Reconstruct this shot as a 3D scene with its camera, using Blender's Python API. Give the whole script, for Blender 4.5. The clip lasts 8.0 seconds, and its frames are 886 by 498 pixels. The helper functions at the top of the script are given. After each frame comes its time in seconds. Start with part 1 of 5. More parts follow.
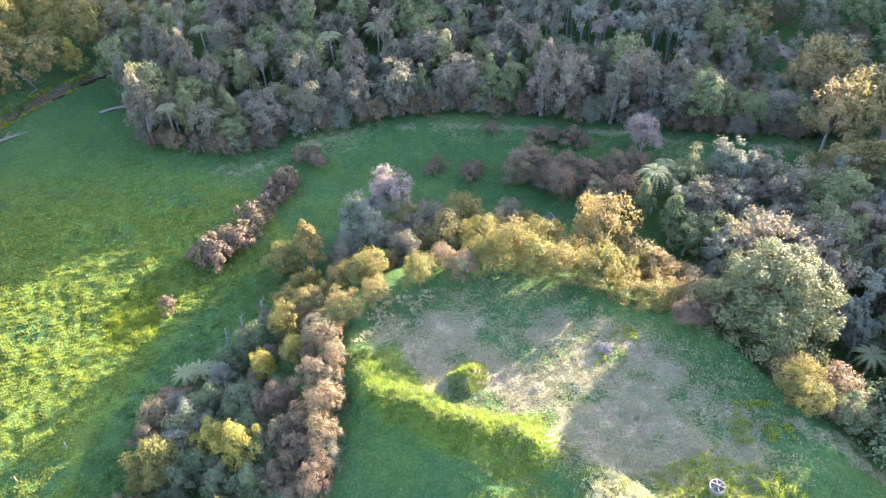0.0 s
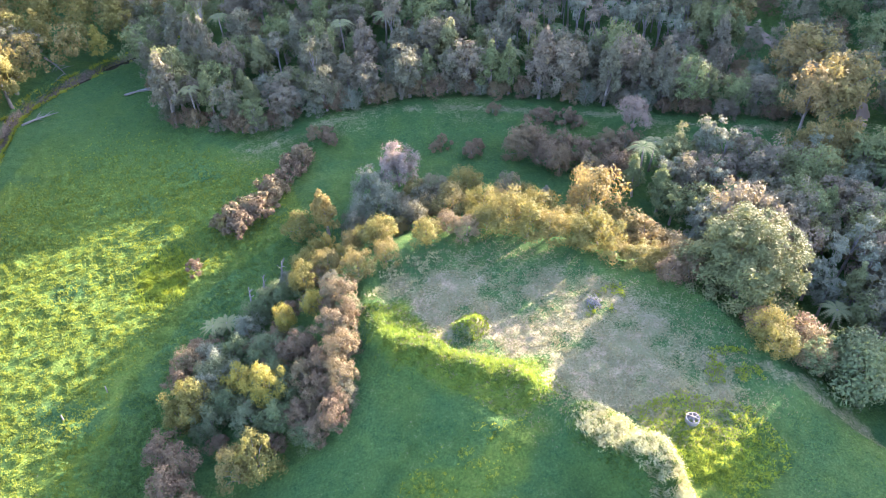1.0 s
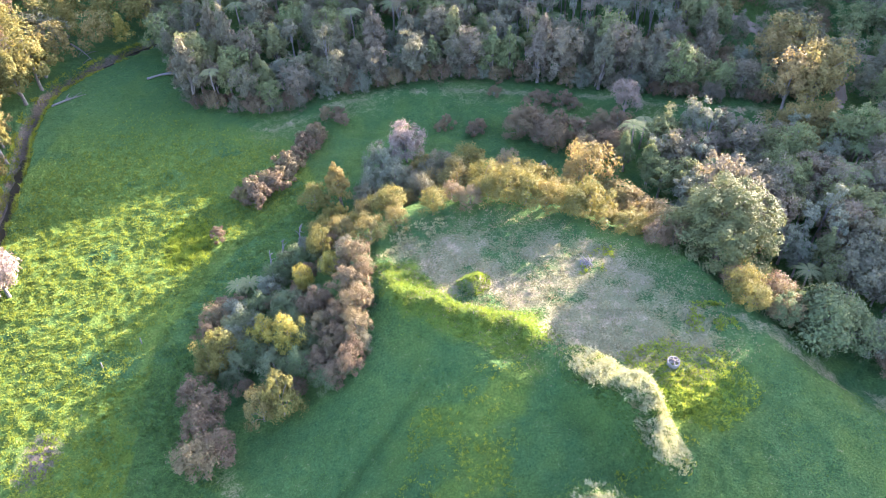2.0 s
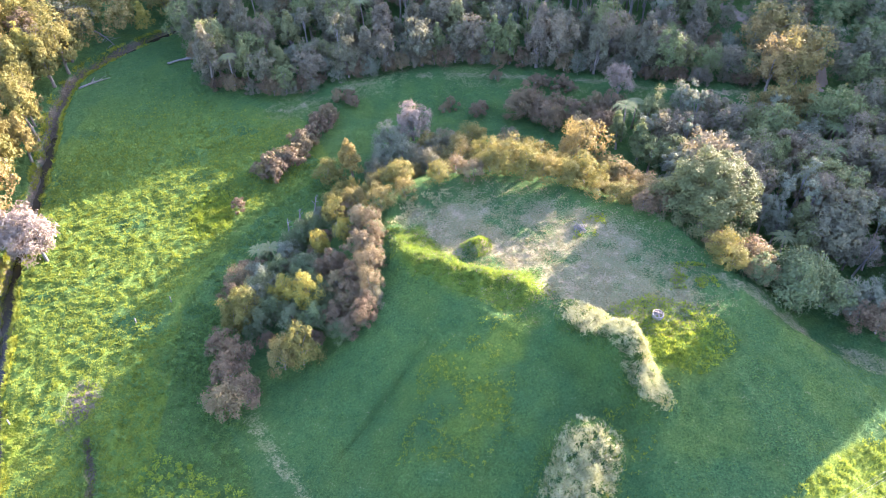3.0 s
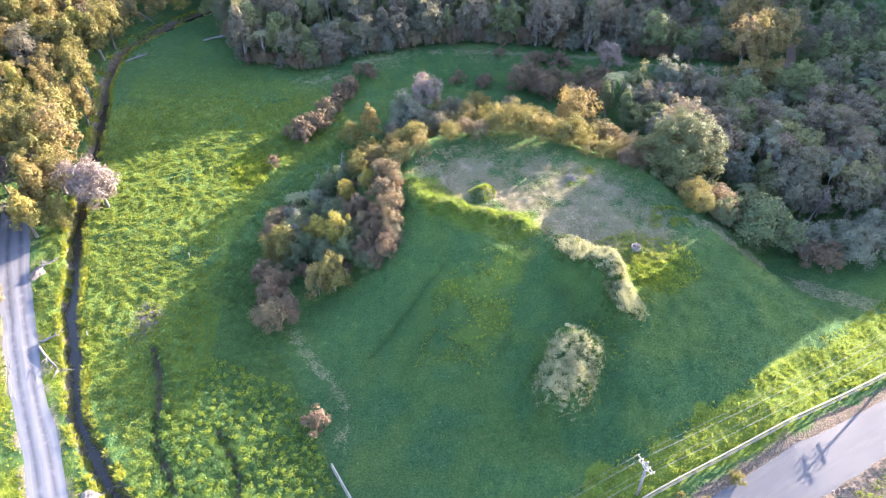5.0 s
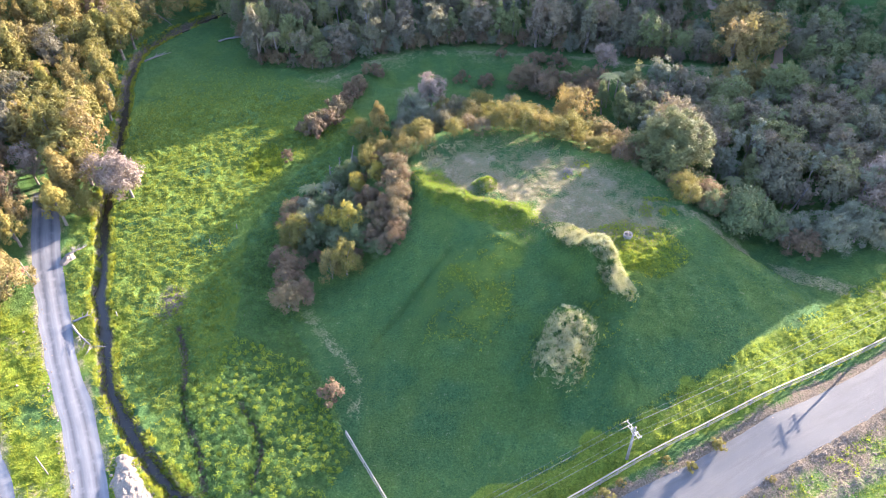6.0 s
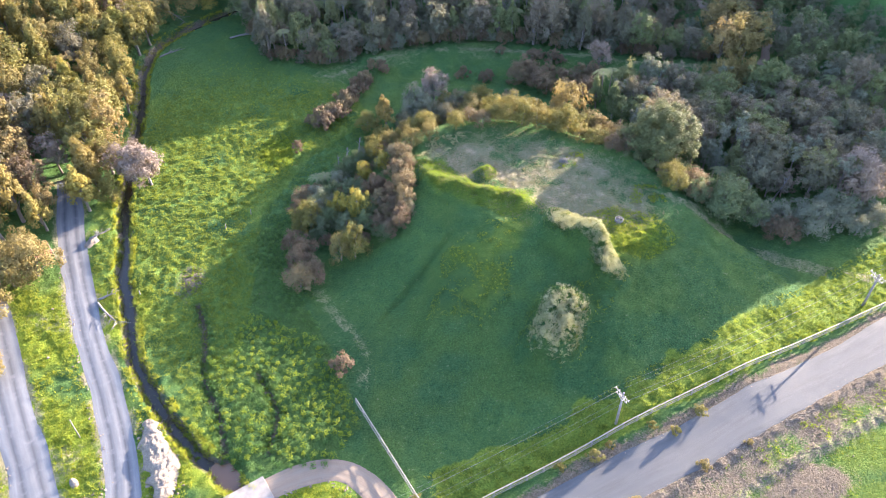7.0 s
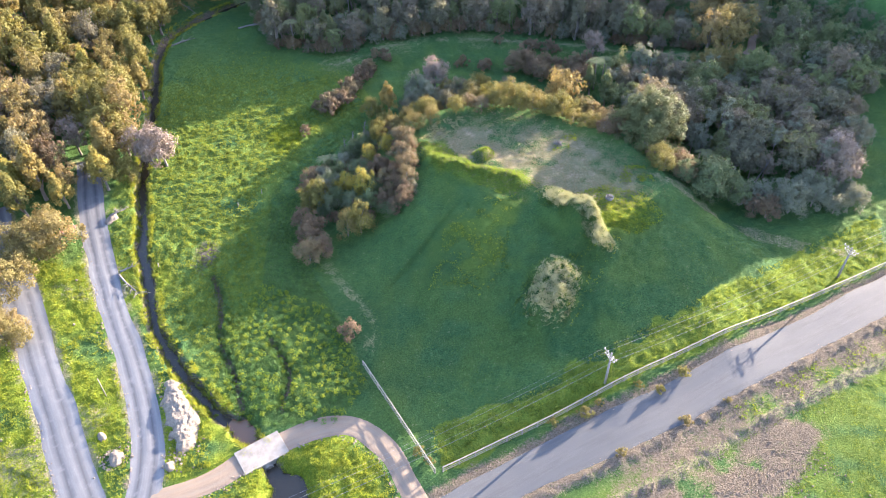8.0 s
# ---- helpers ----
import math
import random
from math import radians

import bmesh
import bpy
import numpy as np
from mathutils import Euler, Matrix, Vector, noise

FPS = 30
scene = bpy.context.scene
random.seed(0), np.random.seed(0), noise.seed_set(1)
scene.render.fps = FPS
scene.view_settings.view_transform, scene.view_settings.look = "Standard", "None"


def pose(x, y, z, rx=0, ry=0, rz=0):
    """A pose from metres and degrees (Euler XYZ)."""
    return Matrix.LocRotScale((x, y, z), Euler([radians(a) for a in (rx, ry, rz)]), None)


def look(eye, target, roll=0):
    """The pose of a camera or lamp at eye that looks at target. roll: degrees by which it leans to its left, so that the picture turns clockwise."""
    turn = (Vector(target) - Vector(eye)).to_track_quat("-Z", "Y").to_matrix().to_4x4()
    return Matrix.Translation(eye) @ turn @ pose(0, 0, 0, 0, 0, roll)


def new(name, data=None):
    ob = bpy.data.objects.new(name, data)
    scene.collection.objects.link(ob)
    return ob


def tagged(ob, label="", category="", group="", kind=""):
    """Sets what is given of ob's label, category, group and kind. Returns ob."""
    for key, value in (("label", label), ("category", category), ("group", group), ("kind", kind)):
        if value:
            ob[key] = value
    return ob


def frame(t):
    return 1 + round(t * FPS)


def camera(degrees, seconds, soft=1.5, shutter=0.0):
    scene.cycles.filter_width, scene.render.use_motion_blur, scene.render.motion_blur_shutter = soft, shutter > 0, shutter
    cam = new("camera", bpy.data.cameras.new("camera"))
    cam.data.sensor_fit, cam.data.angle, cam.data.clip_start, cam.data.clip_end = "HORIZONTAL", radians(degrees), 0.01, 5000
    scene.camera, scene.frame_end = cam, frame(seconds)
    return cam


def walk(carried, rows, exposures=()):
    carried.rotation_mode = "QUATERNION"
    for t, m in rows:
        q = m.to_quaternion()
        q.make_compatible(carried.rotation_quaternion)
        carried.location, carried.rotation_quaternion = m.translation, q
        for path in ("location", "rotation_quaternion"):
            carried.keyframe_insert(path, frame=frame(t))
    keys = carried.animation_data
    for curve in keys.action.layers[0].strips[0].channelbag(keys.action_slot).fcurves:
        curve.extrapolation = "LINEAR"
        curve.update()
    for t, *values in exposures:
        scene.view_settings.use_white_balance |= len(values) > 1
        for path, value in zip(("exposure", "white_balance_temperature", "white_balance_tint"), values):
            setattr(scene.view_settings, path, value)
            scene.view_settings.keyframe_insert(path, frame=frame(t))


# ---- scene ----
cam = camera(60.0, 8.0, soft=0.5)
PATH = [
    (0.0, 0.00, 0.00, 63.58, -43.500, 1.600, 0.000),
    (0.5, -0.26, -3.98, 64.89, -43.578, 1.531, 0.047),
    (1.0, -0.53, -8.02, 66.19, -43.662, 1.465, 0.099),
    (1.5, -0.81, -12.10, 67.48, -43.748, 1.406, 0.153),
    (3.0, -1.65, -24.51, 71.37, -44.020, 1.239, 0.316),
    (3.5, -1.94, -28.65, 72.68, -44.118, 1.181, 0.382),
    (4.0, -2.24, -32.76, 74.01, -44.215, 1.124, 0.452),
    (4.5, -2.54, -36.76, 75.40, -44.299, 1.069, 0.525),
    (5.0, -2.82, -40.51, 76.99, -44.339, 1.013, 0.593),
    (6.5, -3.59, -50.44, 82.59, -44.252, 0.832, 0.765),
    (7.0, -3.78, -53.97, 84.09, -44.315, 0.754, 0.755),
    (7.5, -3.96, -57.67, 85.44, -44.420, 0.670, 0.732),
    (8.0, -4.13, -61.47, 86.72, -44.546, 0.582, 0.702),
]
walk(cam, [(t, pose(x, y, z, 90 + pitch, roll, yaw)) for t, x, y, z, pitch, roll, yaw in PATH],
     exposures=[(0.0, 3.93, 5750, 32), (4.0, 3.73, 5600, 34), (8.0, 3.28, 5800, 28)])

# ---- world and sun ----
SUN_EL, SUN_AZ = radians(11.2), math.atan2(0.746, 0.666)  # azimuth from +y towards +x
world = bpy.data.worlds.new("sky")
scene.world = world
world.use_nodes = True
wn = world.node_tree.nodes
sky = wn.new("ShaderNodeTexSky")
sky.sky_type, sky.sun_disc = "NISHITA", False
sky.sun_elevation, sky.sun_rotation = SUN_EL, SUN_AZ
sky.air_density, sky.dust_density = 1.0, 1.6
wn["Background"].inputs["Strength"].default_value = 0.148
world.node_tree.links.new(sky.outputs["Color"], wn["Background"].inputs["Color"])
lamp = bpy.data.lights.new("sun", "SUN")
lamp.energy, lamp.angle, lamp.color = 5.0, radians(0.3), (1.0, 0.83, 0.53)
sun = new("sun", lamp)
SUN_DIR = Vector((math.sin(SUN_AZ) * math.cos(SUN_EL), math.cos(SUN_AZ) * math.cos(SUN_EL), math.sin(SUN_EL)))
sun.matrix_world = look(SUN_DIR * 300, (0, 0, 0))


# ---- small maths ----
def hash2(ix, iy, seed):
    n = (ix.astype(np.int64) * 374761393 + iy.astype(np.int64) * 668265263 + seed * 974634777) & 0x7FFFFFFF
    n = ((n ^ (n >> 13)) * 1274126177) & 0x7FFFFFFF
    return ((n ^ (n >> 16)) & 0xFFFF) / 65535.0


def vnoise(x, y, scale, seed=0):
    """Value noise from 0 to 1 with lumps of about that many metres."""
    x, y = np.asarray(x, float) / scale, np.asarray(y, float) / scale
    ix, iy = np.floor(x), np.floor(y)
    fx, fy = x - ix, y - iy
    fx, fy = fx * fx * (3 - 2 * fx), fy * fy * (3 - 2 * fy)
    a, b = hash2(ix, iy, seed), hash2(ix + 1, iy, seed)
    c, d = hash2(ix, iy + 1, seed), hash2(ix + 1, iy + 1, seed)
    return (a * (1 - fx) + b * fx) * (1 - fy) + (c * (1 - fx) + d * fx) * fy


def ramp(lo, hi, v):
    t = np.clip((v - lo) / (hi - lo), 0, 1)
    return t * t * (3 - 2 * t)


def to_line(x, y, pts):
    """Distance to a polyline, the share of the way along it, and the nearest point."""
    best = np.full(np.shape(x), 1e9)
    along, nx, ny = np.zeros_like(best), np.zeros_like(best), np.zeros_like(best)
    total = sum(math.dist(p, q) for p, q in zip(pts, pts[1:]))
    gone = 0.0
    for p, q in zip(pts, pts[1:]):
        dx, dy = q[0] - p[0], q[1] - p[1]
        length = math.hypot(dx, dy)
        t = np.clip(((x - p[0]) * dx + (y - p[1]) * dy) / (length * length), 0, 1)
        cx, cy = p[0] + t * dx, p[1] + t * dy
        d = np.hypot(x - cx, y - cy)
        m = d < best
        best = np.where(m, d, best)
        along = np.where(m, (gone + t * length) / total, along)
        nx, ny = np.where(m, cx, nx), np.where(m, cy, ny)
        gone += length
    return best, along, nx, ny


def near_line(x, y, pts, reach=7.0):
    """Distance to a long polyline, worked out only near it."""
    x, y = np.asarray(x, float), np.asarray(y, float)
    shape, fx, fy = x.shape, x.ravel(), y.ravel()
    best = np.full(fx.shape, 1e3)
    for p, q in zip(pts, pts[1:]):
        m = np.flatnonzero((fx > min(p[0], q[0]) - reach) & (fx < max(p[0], q[0]) + reach) & (fy > min(p[1], q[1]) - reach) & (fy < max(p[1], q[1]) + reach))
        if len(m):
            dx, dy = q[0] - p[0], q[1] - p[1]
            t = np.clip(((fx[m] - p[0]) * dx + (fy[m] - p[1]) * dy) / (dx * dx + dy * dy + 1e-9), 0, 1)
            best[m] = np.minimum(best[m], np.hypot(fx[m] - p[0] - t * dx, fy[m] - p[1] - t * dy))
    return best.reshape(shape)


def inside(x, y, poly):
    odd = np.zeros(np.shape(x), bool)
    for (ax, ay), (bx, by) in zip(poly, poly[1:] + poly[:1]):
        cross = (ay > y) != (by > y)
        odd ^= cross & (x < (bx - ax) * (y - ay) / ((by - ay) or 1e-9) + ax)
    return odd


def smooth_line(pts, step=3.0):
    """A Catmull-Rom curve through the points."""
    out = []
    ext = [pts[0], *pts, pts[-1]]
    for p0, p1, p2, p3 in zip(ext, ext[1:], ext[2:], ext[3:]):
        n = max(2, int(math.dist(p1, p2) / step))
        for i in range(n):
            t = i / n
            out.append(tuple(0.5 * (2 * b + (c - a) * t + (2 * a - 5 * b + 4 * c - d) * t * t + (3 * b - a - 3 * c + d) * t ** 3)
                             for a, b, c, d in zip(p0, p1, p2, p3)))
    return out + [tuple(pts[-1])]


# ---- the plan ----
STREAM = smooth_line([(-38, 128), (-54.4, 113.4), (-62.2, 105), (-67.8, 95.8), (-68.6, 84.8), (-66.1, 73.8), (-64.1, 63.7), (-61.5, 51.1),
                      (-59.5, 41.4), (-56.3, 32.6), (-55.3, 27.2), (-51.4, 18.4), (-48.3, 10.5), (-43.8, 4.3), (-39.8, -0.4),
                      (-35.4, -4.5), (-31.5, -7.5), (-25.6, -14.2), (-20, -24), (-12, -40), (0, -90)])
RILL = smooth_line([(-41.9, 20.4), (-39.8, 15.6), (-38.6, 11.3), (-38.0, 7.9), (-36.3, 4.4), (-34.0, 0.3), (-31.8, -6.6)])
DITCH = smooth_line([(-30.8, 8.0), (-29.2, 5.5), (-28.1, 4.0), (-27.1, 2.1), (-26.8, -0.4), (-27.2, -4.0)], 1.0)
TRACK_A = smooth_line([(-71, 49), (-68.2, 40.8), (-64.7, 32), (-60.2, 22.8), (-54.6, 12.3), (-49.2, 3), (-45.8, -3.6), (-43.3, -10.3),
                       (-42.3, -16), (-42, -30), (-40, -60)])
TRACK_B = smooth_line([(-82, 34), (-76.2, 24.8), (-67.8, 11.8), (-61.3, 1.6), (-55.6, -7.4), (-49.9, -16.1), (-44, -26), (-38, -42)])
LOOP = smooth_line([(-41.5, -17.5), (-36.5, -15.4), (-33, -13.6), (-30.2, -11.3), (-26.2, -8.9), (-22.1, -7), (-18.5, -6.5), (-15.4, -7.6),
                    (-12.3, -10.4), (-10, -14.3), (-8.2, -17.5)])
ROAD = smooth_line([(-40, -42), (-16, -26), (2, -15.2), (13, -9.2), (23, -4.6), (31, 0.1), (39.5, 4.6), (48.4, 9.2), (54.3, 12.8), (75, 25), (120, 52), (220, 110)])
PLATEAU = [(-11.5, 43), (-11.2, 48.5), (-10.5, 52), (-7.5, 54.5), (-3, 57), (2, 58), (8.5, 57.3), (11.6, 55.8), (15, 53.4), (19, 51), (22.9, 49.2), (25.4, 47), (27.5, 43.8), (29.4, 40.8), (31.3, 36.8), (31.5, 33), (26, 28), (17, 25), (8.5, 27), (3, 30), (-1.5, 34.5), (-8, 38.5)]
HOLLOW = [(-9.7, 46), (-7.9, 41.3), (-3.3, 39.3), (1.1, 37.1), (5.5, 35.6), (7.8, 33.4)]
MOUNDS = [((0.2, 42.6), (1.0, 43.2), 1.5, 1.85), ((10.7, 30.7), (15.3, 26.3), 2.1, 2.2), ((15.3, 26.3), (17.6, 20.5), 1.9, 2.0), ((8.4, 10.8), (10.6, 15.6), 2.7, 2.5)]
MOUNDS += [(p, q, 2.3, 0.85) for p, q in zip(HOLLOW, HOLLOW[1:])]
RUB_A = [(2, -18.4), (6.5, -15.9), (16.1, -12.1), (24.4, -7.6), (33, -2.6), (42, 2.4), (54, 8.6), (66, 15)]
RUB_B = [(12, -18.9), (15.8, -16.8), (23.2, -13.4), (31.5, -8.2), (40.1, -3.6), (49, 0.9), (62, 7.5)]
FENCE_A = [(-5.6, -12.9), (16.7, -1.1), (35.7, 8.6), (62.7, 22.7), (78, 31)]
FENCE_B = [(-16.9, 3.3), (-6.6, -13.1)]


def ground_z(x, y, lumps=True):
    x, y = np.asarray(x, float), np.asarray(y, float)
    z = 0.5 * (vnoise(x, y, 21, 3) - 0.5) + 0.2 * (vnoise(x, y, 7, 4) - 0.5)
    # the knoll: steep banks on three sides, a long slope towards the road
    d, _, nx, ny = to_line(x, y, PLATEAU + PLATEAU[:1])
    south = np.clip(-(y - ny) / np.maximum(d, 0.3), 0, 1)
    west = np.clip(-(x - nx) / np.maximum(d, 0.3), 0, 1)
    wide = 11 + 24 * south ** 1.5 * (1 - 0.6 * west) + 3 * west
    knoll = np.where(inside(x, y, PLATEAU), 1.0, 1 - ramp(-0.15, 1, d / wide))
    z = z + 6.3 * knoll
    for a, b, r, h in MOUNDS:
        md, _, _, _ = to_line(x, y, [a, b])
        rel = np.maximum(md + 0.8 * (vnoise(x, y, 2.2, 9) - 0.5), 0) / r
        z = z + h * (np.exp(-(rel / 1.22) ** 4) if h > 1.9 else np.exp(-rel ** 2 * 1.2))
    # low swell raised so this slope catches the sun
    z = z + 1.35 * np.exp(-(to_line(x, y, [(-6, 17), (1, 29)])[0] / 6.0) ** 2)
    # the bench behind, the hills to the far right and left
    bench, _, _, _ = to_line(x, y, [(-20, 89), (-4, 92.5), (12, 90), (34, 85.5), (60, 83)])
    z = z + 1.2 * np.exp(-(bench / 5.0) ** 2)
    z = z + 5 * ramp(96, 135, y) * ramp(-60, -30, x)
    z = z + 9 * ramp(-66, -125, x - 0.15 * (y - 40)) * ramp(8, 40, y) + 3 * ramp(-72, -120, x)
    z = z + 0.8 * ramp(-2, 20, x) * ramp(30, 4, y)
    # water, ditches and roads
    sd = near_line(x, y, STREAM)
    z = z - 1.5 * (1 - ramp(0.45, 1.45, sd + 0.8 * (vnoise(x, y, 1.7, 12) - 0.5)))
    for cx, cy, r, h in ((-31.6, -6.6, 2.0, 1.0), (-24.6, -15.2, 3.2, 1.5)):
        z = z - h * np.exp(-(((x - cx) ** 2 + (y - cy) ** 2) / r ** 2) ** 2)
    rd = near_line(x, y, RILL)
    z = z - 0.6 * (1 - ramp(0.1, 0.85, rd + 0.5 * (vnoise(x, y, 1.7, 13) - 0.5))) - 0.5 * (1 - ramp(0.1, 1.0, near_line(x, y, DITCH)))
    off = np.minimum(np.minimum(near_line(x, y, TRACK_A) - 1.7, near_line(x, y, TRACK_B) - 2.3), np.minimum(near_line(x, y, LOOP) - 1.5, near_line(x, y, ROAD) - 3.2))
    if lumps:
        for rub in (RUB_A, RUB_B):
            z = z + 0.36 * np.exp(-(near_line(x, y, rub) / 0.75) ** 2) * (0.35 + 1.1 * vnoise(x, y, 0.9, 27))
        rough = ramp(0.2, 2.0, off)
        mown = ramp(6, 13, to_line(x, y, [(-8, 12), (-2, 20)])[0]) * ramp(0, 4, to_line(x, y, PLATEAU)[0] * ~inside(x, y, PLATEAU) + 1.5)
        tuft = 0.20 * (vnoise(x, y, 1.0, 20) - 0.5) + 0.22 * (vnoise(x, y, 0.6, 21) - 0.5)
        rank = np.maximum(1 - ramp(1.5, 3.5, to_line(x, y, HOLLOW)[0]), 1 - ramp(3, 6, to_line(x, y, [(19, 29), (25, 29)])[0]))
        rank = np.maximum(rank, 1 - ramp(3.5, 7, near_line(x, y, [(p, q + 4) for p, q in FENCE_A], 9)))
        rank = np.maximum(rank, 0.8 * (1 - ramp(3, 5.5, to_line(x, y, [(-2, 19), (1, 29)])[0])))
        slope = 1 - ramp(3.5, 7, near_line(x, y, [(p, q + 4) for p, q in FENCE_A], 9))
        tilled = ramp(-16, -19, y - 0.55 * x) * ramp(0, 6, x)
        z = z + rough * tuft * (0.4 + 0.85 * mown + 0.5 * rank) * (1 - 0.5 * slope) * (1 - 0.75 * tilled)
    return z - 0.10 * (1 - ramp(-0.2, 0.5, off))


LOOK_X, LOOK_Y = np.arange(-135, 125, 0.7), np.arange(-100, 160, 0.7)
LOOK_Z = ground_z(*np.meshgrid(LOOK_X, LOOK_Y), False)


def heights(pts):
    """The ground's height at points, without its tufts."""
    a = np.asarray(pts, float)
    i, j = (a[:, 0] - LOOK_X[0]) / 0.7, (a[:, 1] - LOOK_Y[0]) / 0.7
    i, j = np.clip(i, 0, len(LOOK_X) - 2.001), np.clip(j, 0, len(LOOK_Y) - 2.001)
    k, n = i.astype(int), j.astype(int)
    u, v = i - k, j - n
    return (LOOK_Z[n, k] * (1 - u) + LOOK_Z[n, k + 1] * u) * (1 - v) + (LOOK_Z[n + 1, k] * (1 - u) + LOOK_Z[n + 1, k + 1] * u) * v


def gz(x, y):
    return float(heights([(x, y)])[0])


# ---- materials ----
def mat(name):
    m = bpy.data.materials.new(name)
    m.use_nodes = True
    nt = m.node_tree
    return m, nt, nt.nodes["Principled BSDF"]


def node(nt, kind, **inputs):
    n = nt.nodes.new(kind)
    for key, value in inputs.items():
        n.inputs[key.replace("_", " ")].default_value = value
    return n


def mixed(nt, fac, a, b, blend="MIX"):
    m = nt.nodes.new("ShaderNodeMix")
    m.data_type, m.blend_type = "RGBA", blend
    for socket, value in ((m.inputs[0], fac), (m.inputs[6], a), (m.inputs[7], b)):
        if isinstance(value, bpy.types.NodeSocket):
            nt.links.new(value, socket)
        elif isinstance(value, tuple):
            socket.default_value = (*value, 1)
        else:
            socket.default_value = value
    return m.outputs[2]


def noisy(nt, scale, detail=4.0, lo=0.3, hi=0.7, rough=0.6, vector=None):
    tex = node(nt, "ShaderNodeTexNoise", Scale=scale, Detail=detail, Roughness=rough)
    if vector is None:
        geo = nt.nodes.new("ShaderNodeNewGeometry")
        vector = geo.outputs["Position"]
    nt.links.new(vector, tex.inputs["Vector"])
    mr = node(nt, "ShaderNodeMapRange", From_Min=lo, From_Max=hi)
    nt.links.new(tex.outputs["Fac"], mr.inputs["Value"])
    return mr.outputs["Result"]


def bumped(nt, bsdf, height, distance, strength=1.0):
    b = node(nt, "ShaderNodeBump", Strength=strength, Distance=distance)
    nt.links.new(height, b.inputs["Height"])
    nt.links.new(b.outputs["Normal"], bsdf.inputs["Normal"])


def leaf_material(name, dark, light, warm, glow=0.35, spread=0.5, through_tint=(1.25, 1.1, 0.7)):
    """Leaves: a mix of two greens from leaf to leaf, another tint from tree to tree, and light through the blade."""
    m, nt, bsdf = mat(name)
    geo, info = nt.nodes.new("ShaderNodeNewGeometry"), nt.nodes.new("ShaderNodeObjectInfo")
    even = node(nt, "ShaderNodeMapRange", To_Min=0.2, To_Max=0.8)
    nt.links.new(geo.outputs["Random Per Island"], even.inputs["Value"])
    col = mixed(nt, even.outputs["Result"], dark, light)
    mr = node(nt, "ShaderNodeMapRange", From_Min=1 - spread, From_Max=1.0, To_Max=0.75)
    nt.links.new(info.outputs["Random"], mr.inputs["Value"])
    col = mixed(nt, mr.outputs["Result"], col, warm)
    col = mixed(nt, noisy(nt, 0.55, 2.0), col, mixed(nt, 0.35, col, warm))
    nt.links.new(col, bsdf.inputs["Base Color"])
    bsdf.inputs["Roughness"].default_value = 0.65
    bsdf.inputs["Specular IOR Level"].default_value = 0.12
    tr = nt.nodes.new("ShaderNodeBsdfTranslucent")
    nt.links.new(mixed(nt, 1.0, col, through_tint, "MULTIPLY"), tr.inputs["Color"])
    ms = node(nt, "ShaderNodeMixShader", Fac=glow)
    nt.links.new(bsdf.outputs[0], ms.inputs[1])
    nt.links.new(tr.outputs[0], ms.inputs[2])
    nt.links.new(ms.outputs[0], nt.nodes["Material Output"].inputs["Surface"])
    return m


def plain_material(name, a, b, scale, rough=0.85, bump=0.0, metal=0.0, detail=5.0):
    m, nt, bsdf = mat(name)
    fac = noisy(nt, scale, detail)
    big = noisy(nt, scale * 0.13, 2.0, 0.35, 0.65)
    col = mixed(nt, fac, a, b)
    col = mixed(nt, big, col, mixed(nt, 0.35, col, a))
    nt.links.new(col, bsdf.inputs["Base Color"])
    bsdf.inputs["Roughness"].default_value, bsdf.inputs["Metallic"].default_value = rough, metal
    if bump:
        bumped(nt, bsdf, fac, bump)
    return m


